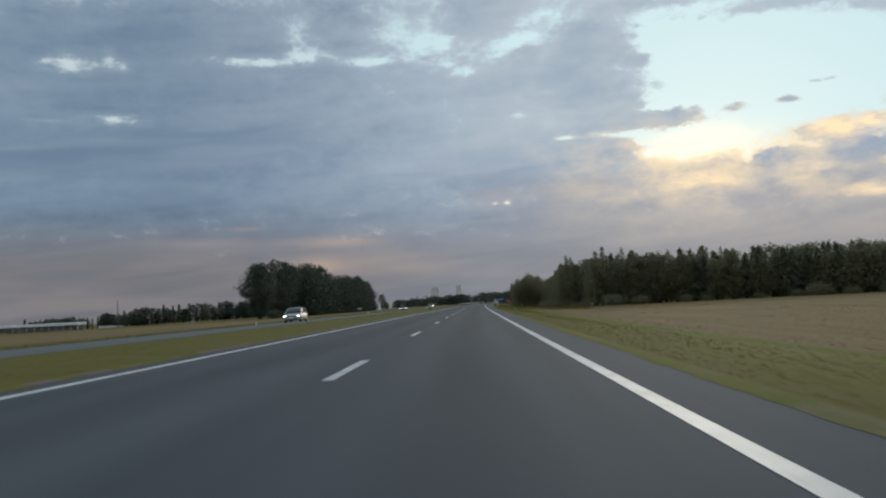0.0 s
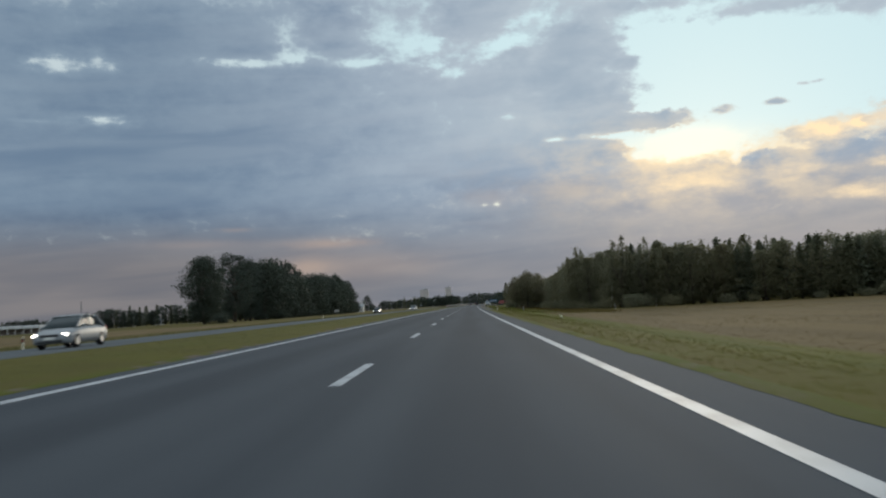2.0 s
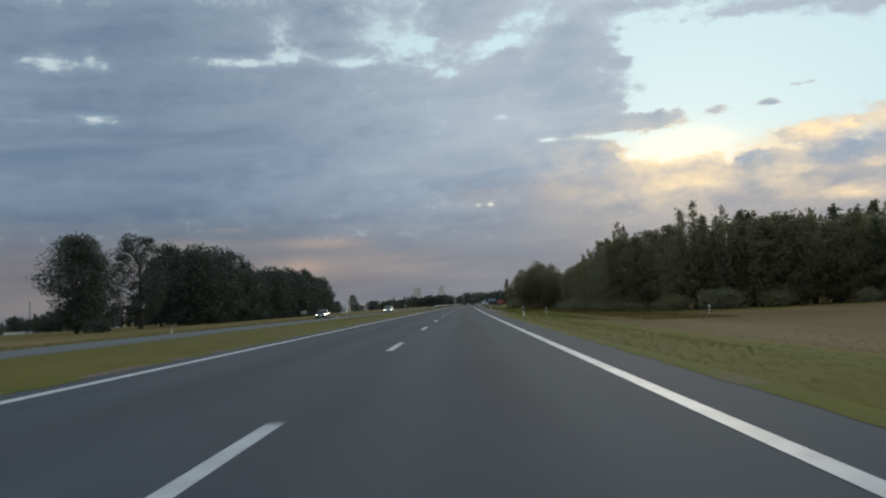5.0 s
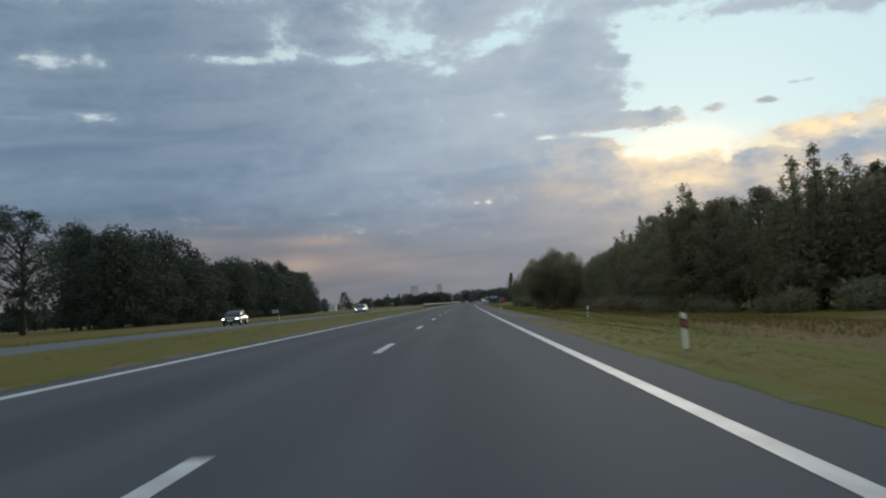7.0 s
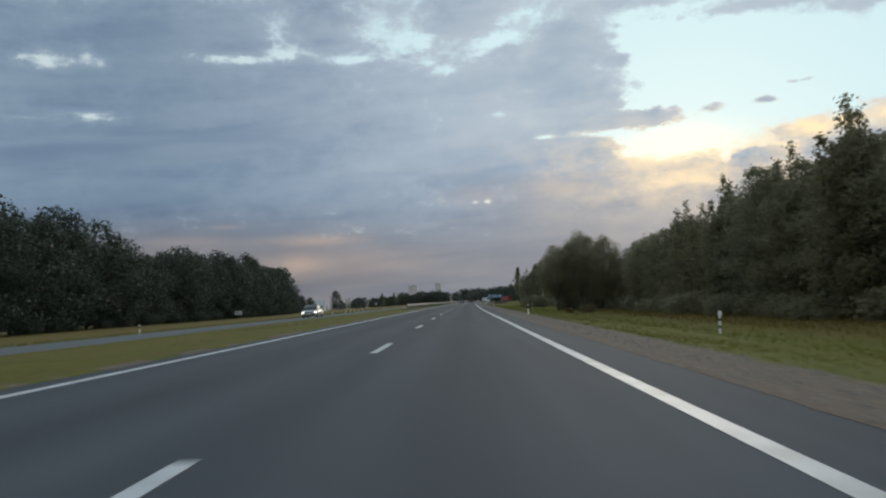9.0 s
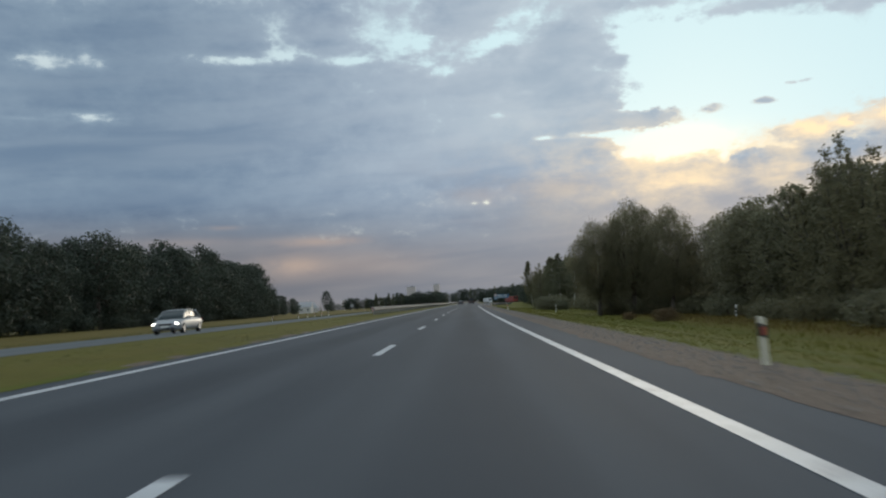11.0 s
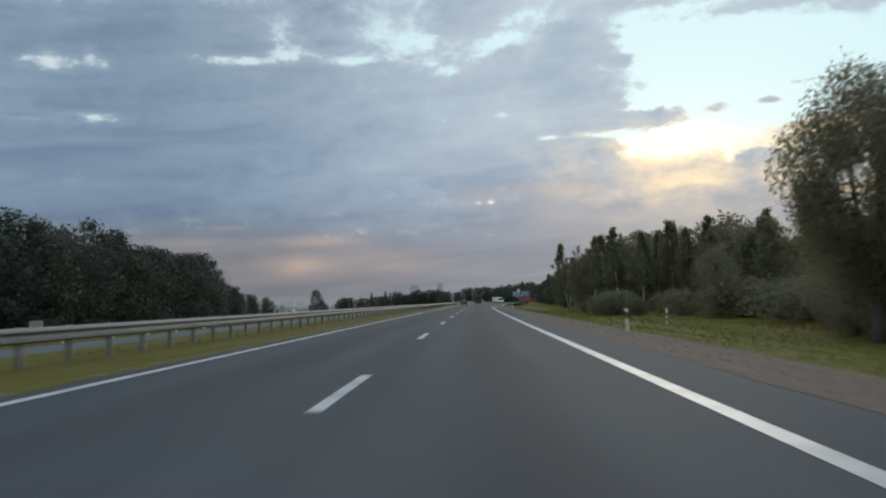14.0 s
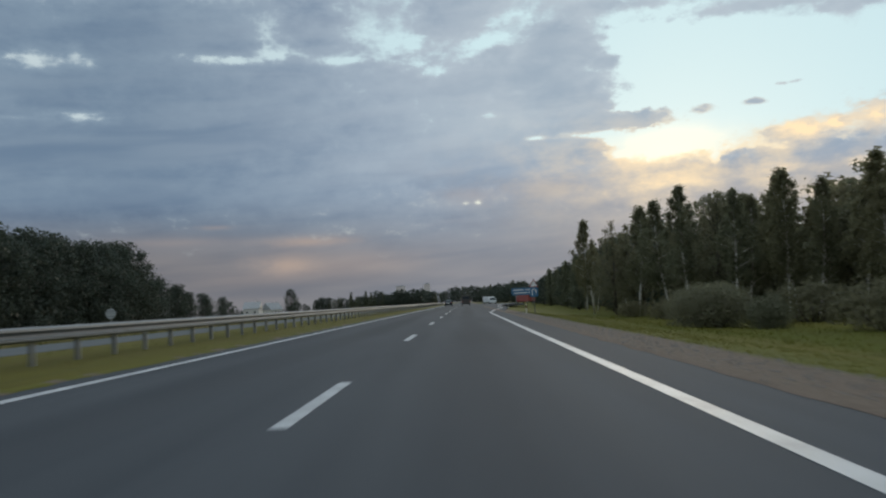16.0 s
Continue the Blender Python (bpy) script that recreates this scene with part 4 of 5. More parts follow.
# far belts ahead and across the fields
belt(1500, 1350, -150, -35, 26, 10, 17)
belt(1300, 1150, -40, 15, 14, 11, 16)
belt(1000, 1300, 45, 20, 26, 12, 18)
belt(1700, 1600, -400, -150, 26, 8, 13)
belt(720, 690, -330, -205, 24, 10, 17)
belt(690, 600, -205, -112, 26, 10, 16)
belt(860, 800, -480, -330, 22, 10, 14)
belt(760, 720, -300, -190, 16, 9, 13)
belt(1080, 1020, -120, -30, 20, 9, 14)

# ---- guard rail on the median ----
def rail_beam(s0, s1, q, side):
    """Waved steel beam: a W profile drawn along the road, 3 mm thick."""
    prof = ((0.000, 0.310), (0.030, 0.290), (0.075, 0.270), (0.080, 0.225), (0.020, 0.190), (0.000, 0.155), (0.020, 0.120), (0.080, 0.085), (0.075, 0.040), (0.030, 0.020), (0.000, 0.000))
    rows = np.arange(s0, s1 + 0.1, 4.0)
    v, f = [], []
    n = len(prof) * 2
    for s in rows:
        for inner in (0.0, 0.004):
            for d, z in prof:
                v.append(at(s, q + side * (d + 0.06 - inner), ground_z(q) + 0.47 + z))
    half = len(prof)
    for i in range(len(rows) - 1):
        a, b = i * n, i * n + n
        for k in range(half - 1):
            f.append((a + k, a + k + 1, b + k + 1, b + k))
            f.append((a + half + k, b + half + k, b + half + k + 1, a + half + k + 1))
        f.append((a, b, b + half, a + half))
        f.append((a + half - 1, a + n - 1, b + n - 1, b + half - 1))
    return mesh_from("beam", v, f, [ZINC])


RAIL_Q, RAIL_S0, RAIL_S1 = -7.0, 351.0, 911.0
rail = tagged(new("guard_rail"), "galvanised steel guard rail on the grassed median", "guard rail")
part("beam", rail_beam(RAIL_S0, RAIL_S1, RAIL_Q, 1), rail)
part("beam", rail_beam(RAIL_S0, RAIL_S1, RAIL_Q, -1), rail, "rear steel beam facing the far carriageway")
post_mesh = bm_mesh("rail_post", boxes((0, 0, 0.30, 0.10, 0.012, 1.0), (-0.045, 0, 0.30, 0.012, 0.06, 1.0), (0.045, 0, 0.30, 0.012, 0.06, 1.0), (0, 0, 0.59, 0.13, 0.08, 0.2)), STEEL_POST)
s = RAIL_S0 + 0.6
while s < RAIL_S1:
    part("rail_post", post_mesh, rail, m=place(s, RAIL_Q, ground_z(RAIL_Q)))
    s += 2.0
end_cap = bmesh.new()
bmesh.ops.create_cone(end_cap, cap_ends=True, segments=16, radius1=0.16, radius2=0.16, depth=0.34)
part("rail_end", bm_mesh("rail_end", end_cap, ZINC, True), rail, "rounded end piece", place(RAIL_S0, RAIL_Q, ground_z(RAIL_Q) + 0.6))
part("end_marker", bm_mesh("end_marker", boxes((0, -0.02, 0.55, 0.15, 0.02, 0.5), bevel=0.006), WHITE), rail, "white end marker plate", place(RAIL_S0 - 0.18, RAIL_Q, ground_z(RAIL_Q)))
for k in range(2):
    part("marker_stripe", bm_mesh("marker_stripe", boxes((0, -0.034, 0.42 + 0.24 * k, 0.15, 0.008, 0.1)), RED), rail, "red stripe", place(RAIL_S0 - 0.18, RAIL_Q, ground_z(RAIL_Q)))


# ---- roadside posts ----
def post_body(height):
    bm = boxes((0, 0, height / 2 - 0.1, 0.12, 0.08, height + 0.2), bevel=0.018)
    for v in bm.verts:
        if v.co.z > height * 0.9:
            v.co.z -= (v.co.x + 0.06) * 0.35
            v.co.x *= 0.92
    return bm


def slanted_band(height):
    bm = boxes((0, 0, height * 0.70, 0.128, 0.088, 0.21), bevel=0.006)
    for v in bm.verts:
        v.co.z -= v.co.x * 0.45
    return bm


def delineator(s, q, flip, z=None, height=0.80):
    ob = tagged(new("delineator_post"), "cream plastic roadside post with a dark reflector band", "marker post", "delineator posts")
    part("body", bm_mesh("body", post_body(height), CREAM), ob)
    band = part("band", bm_mesh("band", slanted_band(height), BLACK), ob, "slanted black band")
    for side in (-1, 1):
        part("reflector", bm_mesh("reflector", boxes((0.0, side * 0.047, height * 0.70, 0.062, 0.008, 0.13), bevel=0.003), RED), band, "red reflector")
    ob.matrix_basis = place(s, q, ground_z(q) if z is None else z, 180 if flip else random.uniform(-6, 6)) @ Matrix.Rotation(radians(random.uniform(-2, 2)), 4, "Y")
    return ob


first_post = delineator(10, 6.5, False)
for s, q in ((192.4, 6.5), (284.5, 6.5), (372, 6.6), (464, 6.7), (556, 9.8)):
    copy_thing(first_post, place(s, q, ground_z(q) - 0.02, random.uniform(-8, 8)) @ Matrix.Rotation(radians(random.uniform(-2.5, 2.5)), 4, "Y"))
for s in (8, 99, 195, 286, 377, 393, 400, 406, 412, 419, 468, 559):
    copy_thing(first_post, place(s, -22.6, ground_z(-22.6) - 0.02, 180 + random.uniform(-6, 6)))


def marker(s, q, height=1.2, slant=2.0):
    ob = tagged(new("cable_marker_post"), "slim white and black banded marker post in grass", "marker post", "marker posts")
    part("body", bm_mesh("body", boxes((0, 0, height / 2 - 0.1, 0.11, 0.09, height + 0.2), bevel=0.012), WHITE), ob)
    for z in (0.30, 0.62):
        part("band", bm_mesh("band", boxes((0, 0, height * z, 0.117, 0.097, 0.15), bevel=0.006), BLACK), ob, "black band")
    part("plate", bm_mesh("plate", boxes((0, -0.06, height - 0.14, 0.17, 0.015, 0.22), bevel=0.004), WHITE), ob, "small white plate")
    ob.matrix_basis = place(s, q, ground_z(q)) @ Matrix.Rotation(radians(slant), 4, "Y")


for s, q in ((231, 32), (267.5, 15.2), (355, 28.0), (408, 15.8)):
    marker(s, q)

# small pale plate on a thin rusty stake in the verge
stake = tagged(new("verge_marker"), "small pale yellow plate on a thin rusty stake", "marker post")
part("stake", bm_mesh("stake", boxes((0, 0, 0.14, 0.022, 0.022, 0.58), bevel=0.003), RUST), stake, "rusty steel stake")
part("plate", bm_mesh("plate", boxes((0, -0.018, 0.42, 0.09, 0.010, 0.10), bevel=0.004), PALE_YELLOW), stake, "pale yellow plate")
stake.matrix_basis = place(93.6, 6.25, ground_z(6.25), 3)


# ---- signs ----
def disc(radius, depth, sides=28):
    bm = bmesh.new()
    bmesh.ops.create_cone(bm, cap_ends=True, segments=sides, radius1=radius, radius2=radius, depth=depth, matrix=Matrix.Rotation(radians(90), 4, "X"))
    return bm


def poles(*specs):
    bm = bmesh.new()
    for x, y, top, r in specs:
        tube(bm, (x, y, -0.4), (x, y, top), r, r, 10)
    return bm


def round_sign_back(s, q, z=1.75):
    ob = tagged(new("round_road_sign"), "round traffic sign seen from its grey metal back", "road sign", "signs for the far carriageway")
    part("pole", bm_mesh("pole", poles((0, 0.05, z + 0.3, 0.035)), STEEL_POST, True), ob)
    part("disc", bm_mesh("disc", disc(0.36, 0.02), SIGN_GREY), ob, "grey metal disc", Matrix.Translation((0, 0, z)))
    for dz in (-0.18, 0.18):
        part("bracket", bm_mesh("bracket", boxes((0, -0.02, z + dz, 0.5, 0.025, 0.04)), STEEL_POST), ob)
    ob.matrix_basis = place(s, q, ground_z(q))


round_sign_back(452, -23.2)

board = tagged(new("billboard"), "small white board on two legs before the wood", "sign")
part("panel", bm_mesh("panel", boxes((0, 0, 1.65, 2.4, 0.06, 1.15), bevel=0.01), SIGN_WHITE), board)
for x in (-0.8, 0.8):
    part("leg", bm_mesh("leg", poles((x, 0.06, 2.1, 0.05)), STEEL_POST, True), board)
for k in range(3):
    part("text_bar", bm_mesh("text_bar", boxes((0, -0.034, 1.95 - 0.28 * k, 1.7 - 0.3 * k, 0.006, 0.10)), SIGN_GREY), board, "grey bar of writing")
board.matrix_basis = place(474, -67.0, ground_z(-67.0), -8)


def triangle(size, depth):
    bm = bmesh.new()
    bmesh.ops.create_cone(bm, cap_ends=True, segments=3, radius1=size, radius2=size, depth=depth, matrix=Matrix.Rotation(radians(90), 4, "X"))
    top = max(v.co.z for v in bm.verts)
    if sum(v.co.z > top - 0.01 for v in bm.verts) > 2:
        bmesh.ops.rotate(bm, verts=bm.verts, matrix=Matrix.Rotation(radians(180), 3, "Y"))
    return bm


sign = tagged(new("road_sign"), "warning triangle over a blue turning sign on a post", "road sign")
part("pole", bm_mesh("pole", poles((0, 0.06, 3.1, 0.04)), STEEL_POST, True), sign)
part("triangle_border", bm_mesh("triangle_border", triangle(0.48, 0.02), SIGN_RED), sign, "red border of the triangle", Matrix.Translation((0, 0, 2.62)))
part("triangle_face", bm_mesh("triangle_face", triangle(0.36, 0.02), SIGN_WHITE), sign, "white face of the triangle", Matrix.Translation((0, -0.012, 2.62)))
part("blue_panel", bm_mesh("blue_panel", boxes((0, 0, 1.92, 0.72, 0.02, 0.82), bevel=0.008), SIGN_BLUE), sign, "blue square panel")
ring = bmesh.new()
for k in range(15):
    a0, a1 = radians(180 - 12 * k), radians(180 - 12 * (k + 1))
    tube(ring, (0.17 * math.cos(a0), -0.02, 2.02 + 0.17 * math.sin(a0)), (0.17 * math.cos(a1), -0.02, 2.02 + 0.17 * math.sin(a1)), 0.05, 0.05, 6)
tube(ring, (-0.17, -0.02, 2.02), (-0.17, -0.02, 1.62), 0.05, 0.05, 6)
tube(ring, (0.17, -0.02, 2.02), (0.17, -0.02, 1.75), 0.09, 0.02, 6)
part("arrow", bm_mesh("arrow", ring, SIGN_WHITE), sign, "white bent arrow")
sign.matrix_basis = place(470, 7.9, ground_z(7.9))

panel = tagged(new("direction_sign"), "wide blue direction board on two posts", "road sign")
part("board", bm_mesh("board", boxes((0, 0, 2.15, 4.2, 0.06, 1.2), bevel=0.02), SIGN_BLUE), panel)
for x in (-1.4, 1.4):
    part("leg", bm_mesh("leg", poles((x, 0.08, 2.6, 0.06)), STEEL_POST, True), panel)
for k, (x, w) in enumerate(((-0.9, 1.7), (0.9, 1.3), (-0.6, 2.2), (1.2, 0.9))):
    part("text_bar", bm_mesh("text_bar", boxes((x, -0.034, 2.42 - 0.5 * (k // 2), w, 0.006, 0.2)), SIGN_WHITE), panel, "white bar of writing")
panel.matrix_basis = place(537, 11.6, ground_z(11.6) + 1.0)


# ---- slip road into the lay-by ----
def taper(name, rows, z_of, thick, mat):
    v, f = [], []
    for s, q0, q1 in rows:
        for q, d in ((q0, 0), (q1, 0), (q1, thick), (q0, thick)):
            v.append(at(s, q, z_of(q) - d))
    for i in range(len(rows) - 1):
        a, b = 4 * i, 4 * i + 4
        for k in range(4):
            f.append((a + k, a + (k + 1) % 4, b + (k + 1) % 4, b + k))
    f += [(0, 1, 2, 3), tuple(len(v) - 1 - k for k in range(4))]
    me = mesh_from(name, v, f, [mat])
    bm = bmesh.new()
    bm.from_mesh(me)
    bmesh.ops.recalc_face_normals(bm, faces=bm.faces)
    bm.to_mesh(me)
    bm.free()
    return me


tagged(new("slip_road", taper("slip_road", ((470, 5.03, 5.10), (490, 5.03, 6.2), (520, 5.03, 8.0), (560, 5.03, 8.6), (620, 5.03, 12.0), (660, 5.03, 20.0), (720, 5.03, 20.0)), road_z, 0.6, ASPHALT)),
       "grey asphalt slip road widening from the carriageway", "road", kind="structure")
tagged(new("slip_line", taper("slip_line", ((466, 3.6, 3.8), (490, 5.0, 5.18), (520, 7.0, 7.18), (560, 7.8, 7.98), (620, 11.2, 11.4), (650, 17.0, 17.2)), over(road_z), 0.004, PAINT)),
       "white painted edge line of the slip road", "road marking", kind="structure")


# ---- vehicles ----
def loft(sections, cap=True):
    bm = bmesh.new()
    rings = [[bm.verts.new(p) for p in sec] for sec in sections]
    n = len(rings[0])
    for a, b in zip(rings, rings[1:]):
        for k in range(n):
            bm.faces.new((a[k], a[(k + 1) % n], b[(k + 1) % n], b[k]))
    if cap:
        bm.faces.new(rings[0])
        bm.faces.new(list(reversed(rings[-1])))
    return bm


def section(y, half, z0, z1, round_k=0.12, tuck=0.06):
    """One cross-section of a body: half width, sill and top heights."""
    h = z1 - z0
    return [(-half + tuck, y, z0), (-half, y, z0 + h * 0.25), (-half, y, z0 + h * 0.65), (-half + round_k * 0.5, y, z1 - h * 0.08), (-half + round_k * 1.6, y, z1),
            (half - round_k * 1.6, y, z1), (half - round_k * 0.5, y, z1 - h * 0.08), (half, y, z0 + h * 0.65), (half, y, z0 + h * 0.25), (half - tuck, y, z0)]


def wheel(parent, x, y, r):
    bm = bmesh.new()
    bmesh.ops.create_cone(bm, cap_ends=True, segments=20, radius1=r, radius2=r, depth=0.21, matrix=Matrix.Rotation(radians(90), 4, "Y"))
    bmesh.ops.bevel(bm, geom=[e for e in bm.edges if len(e.link_faces) == 2 and e.calc_face_angle(0) > 1], offset=0.03, segments=2, affect="EDGES")
    w = part("wheel", bm_mesh("wheel", bm, RUBBER, True), parent, m=Matrix.Translation((x, y, r)))
    rim = bmesh.new()
    bmesh.ops.create_cone(rim, cap_ends=True, segments=16, radius1=r * 0.62, radius2=r * 0.62, depth=0.225, matrix=Matrix.Rotation(radians(90), 4, "Y"))
    rim_ob = part("rim", bm_mesh("rim", rim, ALLOY), w, "alloy rim")
    return rim_ob


def car(label, paint, length=4.4, width=1.78, height=1.46, lit=True, tail=0.95, nose=0.78, back=0.12):
    """A hatchback with its front towards -y."""
    L, H, hw = length, height, width / 2
    ob = tagged(new("car"), label, "car", "cars on the far carriageway" if lit else "cars ahead")
    y0, y1 = -L / 2, L / 2
    belt_z = 0.94
    secs = [section(y0, hw * 0.74, 0.32, 0.62), section(y0 + 0.12, hw * 0.90, 0.24, nose - 0.06), section(y0 + 0.45, hw * 0.97, 0.22, nose + 0.02), section(y0 + 1.15, hw, 0.22, belt_z),
            section(y0 + 2.0, hw, 0.22, belt_z + 0.02), section(y1 - 1.0, hw, 0.22, belt_z + 0.04), section(y1 - 0.3, hw * 0.97, 0.24, tail), section(y1 - 0.05, hw * 0.90, 0.30, tail - 0.08), section(y1, hw * 0.8, 0.36, tail - 0.22)]
    part("body", bm_mesh("body", loft(secs), paint, True), ob)
    z = belt_z - 0.03
    cab = [section(y0 + 0.95, hw * 0.88, z, z + 0.03, 0.1, 0), section(y0 + 1.35, hw * 0.85, z, z + 0.27, 0.1, -0.05), section(y0 + 1.85, hw * 0.79, z, H - 0.05, 0.1, -0.08),
           section(y0 + 2.4, hw * 0.77, z, H - 0.012, 0.1, -0.1), section(y1 - 1.45, hw * 0.76, z, H - 0.03, 0.1, -0.1), section(y1 - 0.85, hw * 0.77, z, H - 0.15, 0.1, -0.08),
           section(y1 - back, hw * 0.80, z, z + 0.08, 0.1, 0)]
    part("glasshouse", bm_mesh("glasshouse", loft(cab), GLASS, True), ob, "dark tinted glass")
    roof = [section(y0 + 1.80, hw * 0.73, H - 0.075, H - 0.04, 0.05, 0.0), section(y0 + 2.4, hw * 0.73, H - 0.035, H + 0.008, 0.05, 0.0), section(y1 - 1.45, hw * 0.72, H - 0.055, H - 0.008, 0.05, 0.0),
            section(y1 - 0.85, hw * 0.72, H - 0.18, H - 0.125, 0.05, 0.0)]
    part("roof", bm_mesh("roof", loft(roof), paint, True), ob)
    for side in (-1, 1):
        for p0, p1, r0 in (((side * hw * 0.90, y0 + 1.0, z), (side * hw * 0.76, y0 + 1.85, H - 0.05), 0.035), ((side * hw * 0.92, y0 + 2.35, z), (side * hw * 0.78, y0 + 2.4, H - 0.03), 0.035),
                           ((side * hw * 0.90, y1 - 0.45, z), (side * hw * 0.75, y1 - 1.05, H - 0.09), 0.09)):
            pil = bmesh.new()
            tube(pil, p0, p1, r0, r0, 6)
            part("pillar", bm_mesh("pillar", pil, paint), ob)
        part("mirror", bm_mesh("mirror", boxes((side * (hw + 0.07), y0 + 1.35, 0.98, 0.18, 0.09, 0.12), bevel=0.03), paint), ob)
        part("headlamp", bm_mesh("headlamp", boxes((side * hw * 0.70, y0 + 0.12, 0.62, 0.34, 0.16, 0.13), bevel=0.04), HEAD if lit else GLASS), ob, "lit headlamp" if lit else "headlamp")
        part("tail_lamp", bm_mesh("tail_lamp", boxes((side * hw * 0.76, y1 - 0.10, 0.82, 0.26, 0.16, 0.20), bevel=0.03), TAIL), ob, "red tail lamp")
        for y in (y0 + 0.85, y1 - 0.85):
            wheel(ob, side * (hw - 0.10), y, 0.32)
    part("grille", bm_mesh("grille", boxes((0, y0 + 0.02, 0.58, 0.86, 0.06, 0.13), bevel=0.02), BLACK), ob, "black grille")
    part("lower_grille", bm_mesh("lower_grille", boxes((0, y0 + 0.05, 0.34, 1.15, 0.10, 0.12), bevel=0.02), BLACK), ob, "black lower intake")
    part("plate", bm_mesh("plate", boxes((0, y0 - 0.012, 0.47, 0.52, 0.012, 0.11)), WHITE), ob, "plain white plate")
    part("rear_plate", bm_mesh("rear_plate", boxes((0, y1 + 0.004, 0.66, 0.52, 0.012, 0.11)), WHITE), ob, "plain white plate")
    return ob


def on_far_side(s, q):
    return place(s, q, opposite_z(q)) @ Matrix.Rotation(math.atan(-FALL), 4, "Y")


def on_near_side(s, q):
    return place(s, q, road_z(q), 180) @ Matrix.Rotation(math.atan(-FALL), 4, "Y")


car("silver hatchback with lit headlamps on asphalt", SILVER, 4.25, 1.76, 1.50).matrix_basis = on_far_side(92, -16.6)
car("dark hatchback with lit headlamps on asphalt", DARK_PAINT, 4.0, 1.68, 1.44).matrix_basis = on_far_side(256, -20.2)
car("silver liftback car with lit headlamps on asphalt", SILVER, 4.75, 1.84, 1.50, tail=1.02).matrix_basis = on_far_side(325, -16.6)
car("dark blue hatchback seen from behind", DARK_PAINT, 4.2, 1.72, 1.46, lit=False).matrix_basis = on_near_side(583, -2.1)


def box_vehicle(name, label, category, cab_mat, box_mat, width, box_len, box_h, cab_len, cab_h, m):
    """Van or lorry, front towards -y."""
    ob = tagged(new(name), label, category)
    hw = width / 2
    part("cargo_box", bm_mesh("cargo_box", boxes((0, box_len / 2, 0.55 + box_h / 2, width, box_len, box_h), bevel=0.05), box_mat), ob)
    secs = [section(-cab_len, hw * 0.86, 0.4, 1.0), section(-cab_len + 0.2, hw * 0.95, 0.35, 1.15), section(-cab_len * 0.62, hw * 0.97, 0.35, cab_h * 0.94), section(-0.02, hw * 0.97, 0.35, cab_h)]
    part("cab", bm_mesh("cab", loft(secs), cab_mat, True), ob)
    part("windscreen", bm_mesh("windscreen", loft([section(-cab_len * 0.90, hw * 0.82, 1.12, 1.25, 0.05, 0), section(-cab_len * 0.64, hw * 0.80, 1.2, cab_h * 0.92, 0.05, 0)]), GLASS), ob, "dark windscreen")
    part("rear_window", bm_mesh("rear_window", boxes((0, box_len + 0.006, 0.55 + box_h * 0.70, width * 0.72, 0.02, box_h * 0.32), bevel=0.008), GLASS), ob, "dark rear window")
    part("bumper", bm_mesh("bumper", boxes((0, box_len + 0.05, 0.55, width * 0.96, 0.12, 0.2), bevel=0.03), BLACK), ob, "black bumper")
    for side in (-1, 1):
        part("tail_lamp", bm_mesh("tail_lamp", boxes((side * hw * 0.88, box_len + 0.012, 0.95, 0.14, 0.03, 0.35), bevel=0.01), TAIL), ob, "red tail lamp")
        for y in (-cab_len * 0.55, box_len - 0.8):
            wheel(ob, side * (hw - 0.12), y, 0.36)
    ob.matrix_basis = m


box_vehicle("van", "dull brown van with dark rear window on asphalt", "van", VAN_PAINT, VAN_PAINT, 1.95, 2.9, 1.75, 1.9, 2.1, on_near_side(588, 1.75))
box_vehicle("lorry", "white lorry standing in the lay-by", "lorry", SIGN_WHITE, SIGN_WHITE, 2.3, 4.0, 1.7, 1.7, 2.1, on_near_side(655, 9.5) @ Matrix.Rotation(radians(200), 4, "Z"))
box_vehicle("lorry", "red box lorry standing in the lay-by", "lorry", SIGN_RED, SIGN_RED, 2.4, 5.0, 2.2, 1.8, 2.3, on_near_side(640, 18.0) @ Matrix.Rotation(radians(30), 4, "Z"))


# ---- buildings ----
def house(s, q, w, d, wall_h, ridge, roof_mat, label, rz=0.0, wall_mat=None):
    ob = tagged(new("house"), label, "house", "farmhouses")
    part("wall", bm_mesh("wall", boxes((0, 0, wall_h / 2 - 0.5, w, d, wall_h + 1.0)), wall_mat or RENDER_WALL), ob)
    e = 0.4
    bm = bmesh.new()
    pts = [(-w / 2 - e, -d / 2 - e, wall_h), (w / 2 + e, -d / 2 - e, wall_h), (w / 2 + e, d / 2 + e, wall_h), (-w / 2 - e, d / 2 + e, wall_h), (-w / 2 - e, 0, ridge), (w / 2 + e, 0, ridge)]
    vs = [bm.verts.new(p) for p in pts]
    for f in ((0, 1, 5, 4), (2, 3, 4, 5), (0, 4, 3), (1, 2, 5), (3, 2, 1, 0)):
        bm.faces.new([vs[i] for i in f])
    roof = part("roof", bm_mesh("roof", bm, roof_mat), ob)
    part("chimney", bm_mesh("chimney", boxes((w * 0.2, 0, ridge + 0.1, 0.6, 0.6, 1.4)), CONCRETE), roof)
    n = max(2, int(w / 3))
    for i in range(n):
        x = -w / 2 + w * (i + 0.5) / n
        win = part("window", bm_mesh("window", boxes((x, -d / 2 - 0.02, wall_h * 0.55, 1.2, 0.06, 1.3)), WHITE), ob, "white window frame")
        part("pane", bm_mesh("pane", boxes((x, -d / 2 - 0.06, wall_h * 0.55, 1.0, 0.02, 1.1)), DARK_WINDOW), win, "dark pane")
    ob.matrix_basis = place(s, q, ground_z(q), rz)


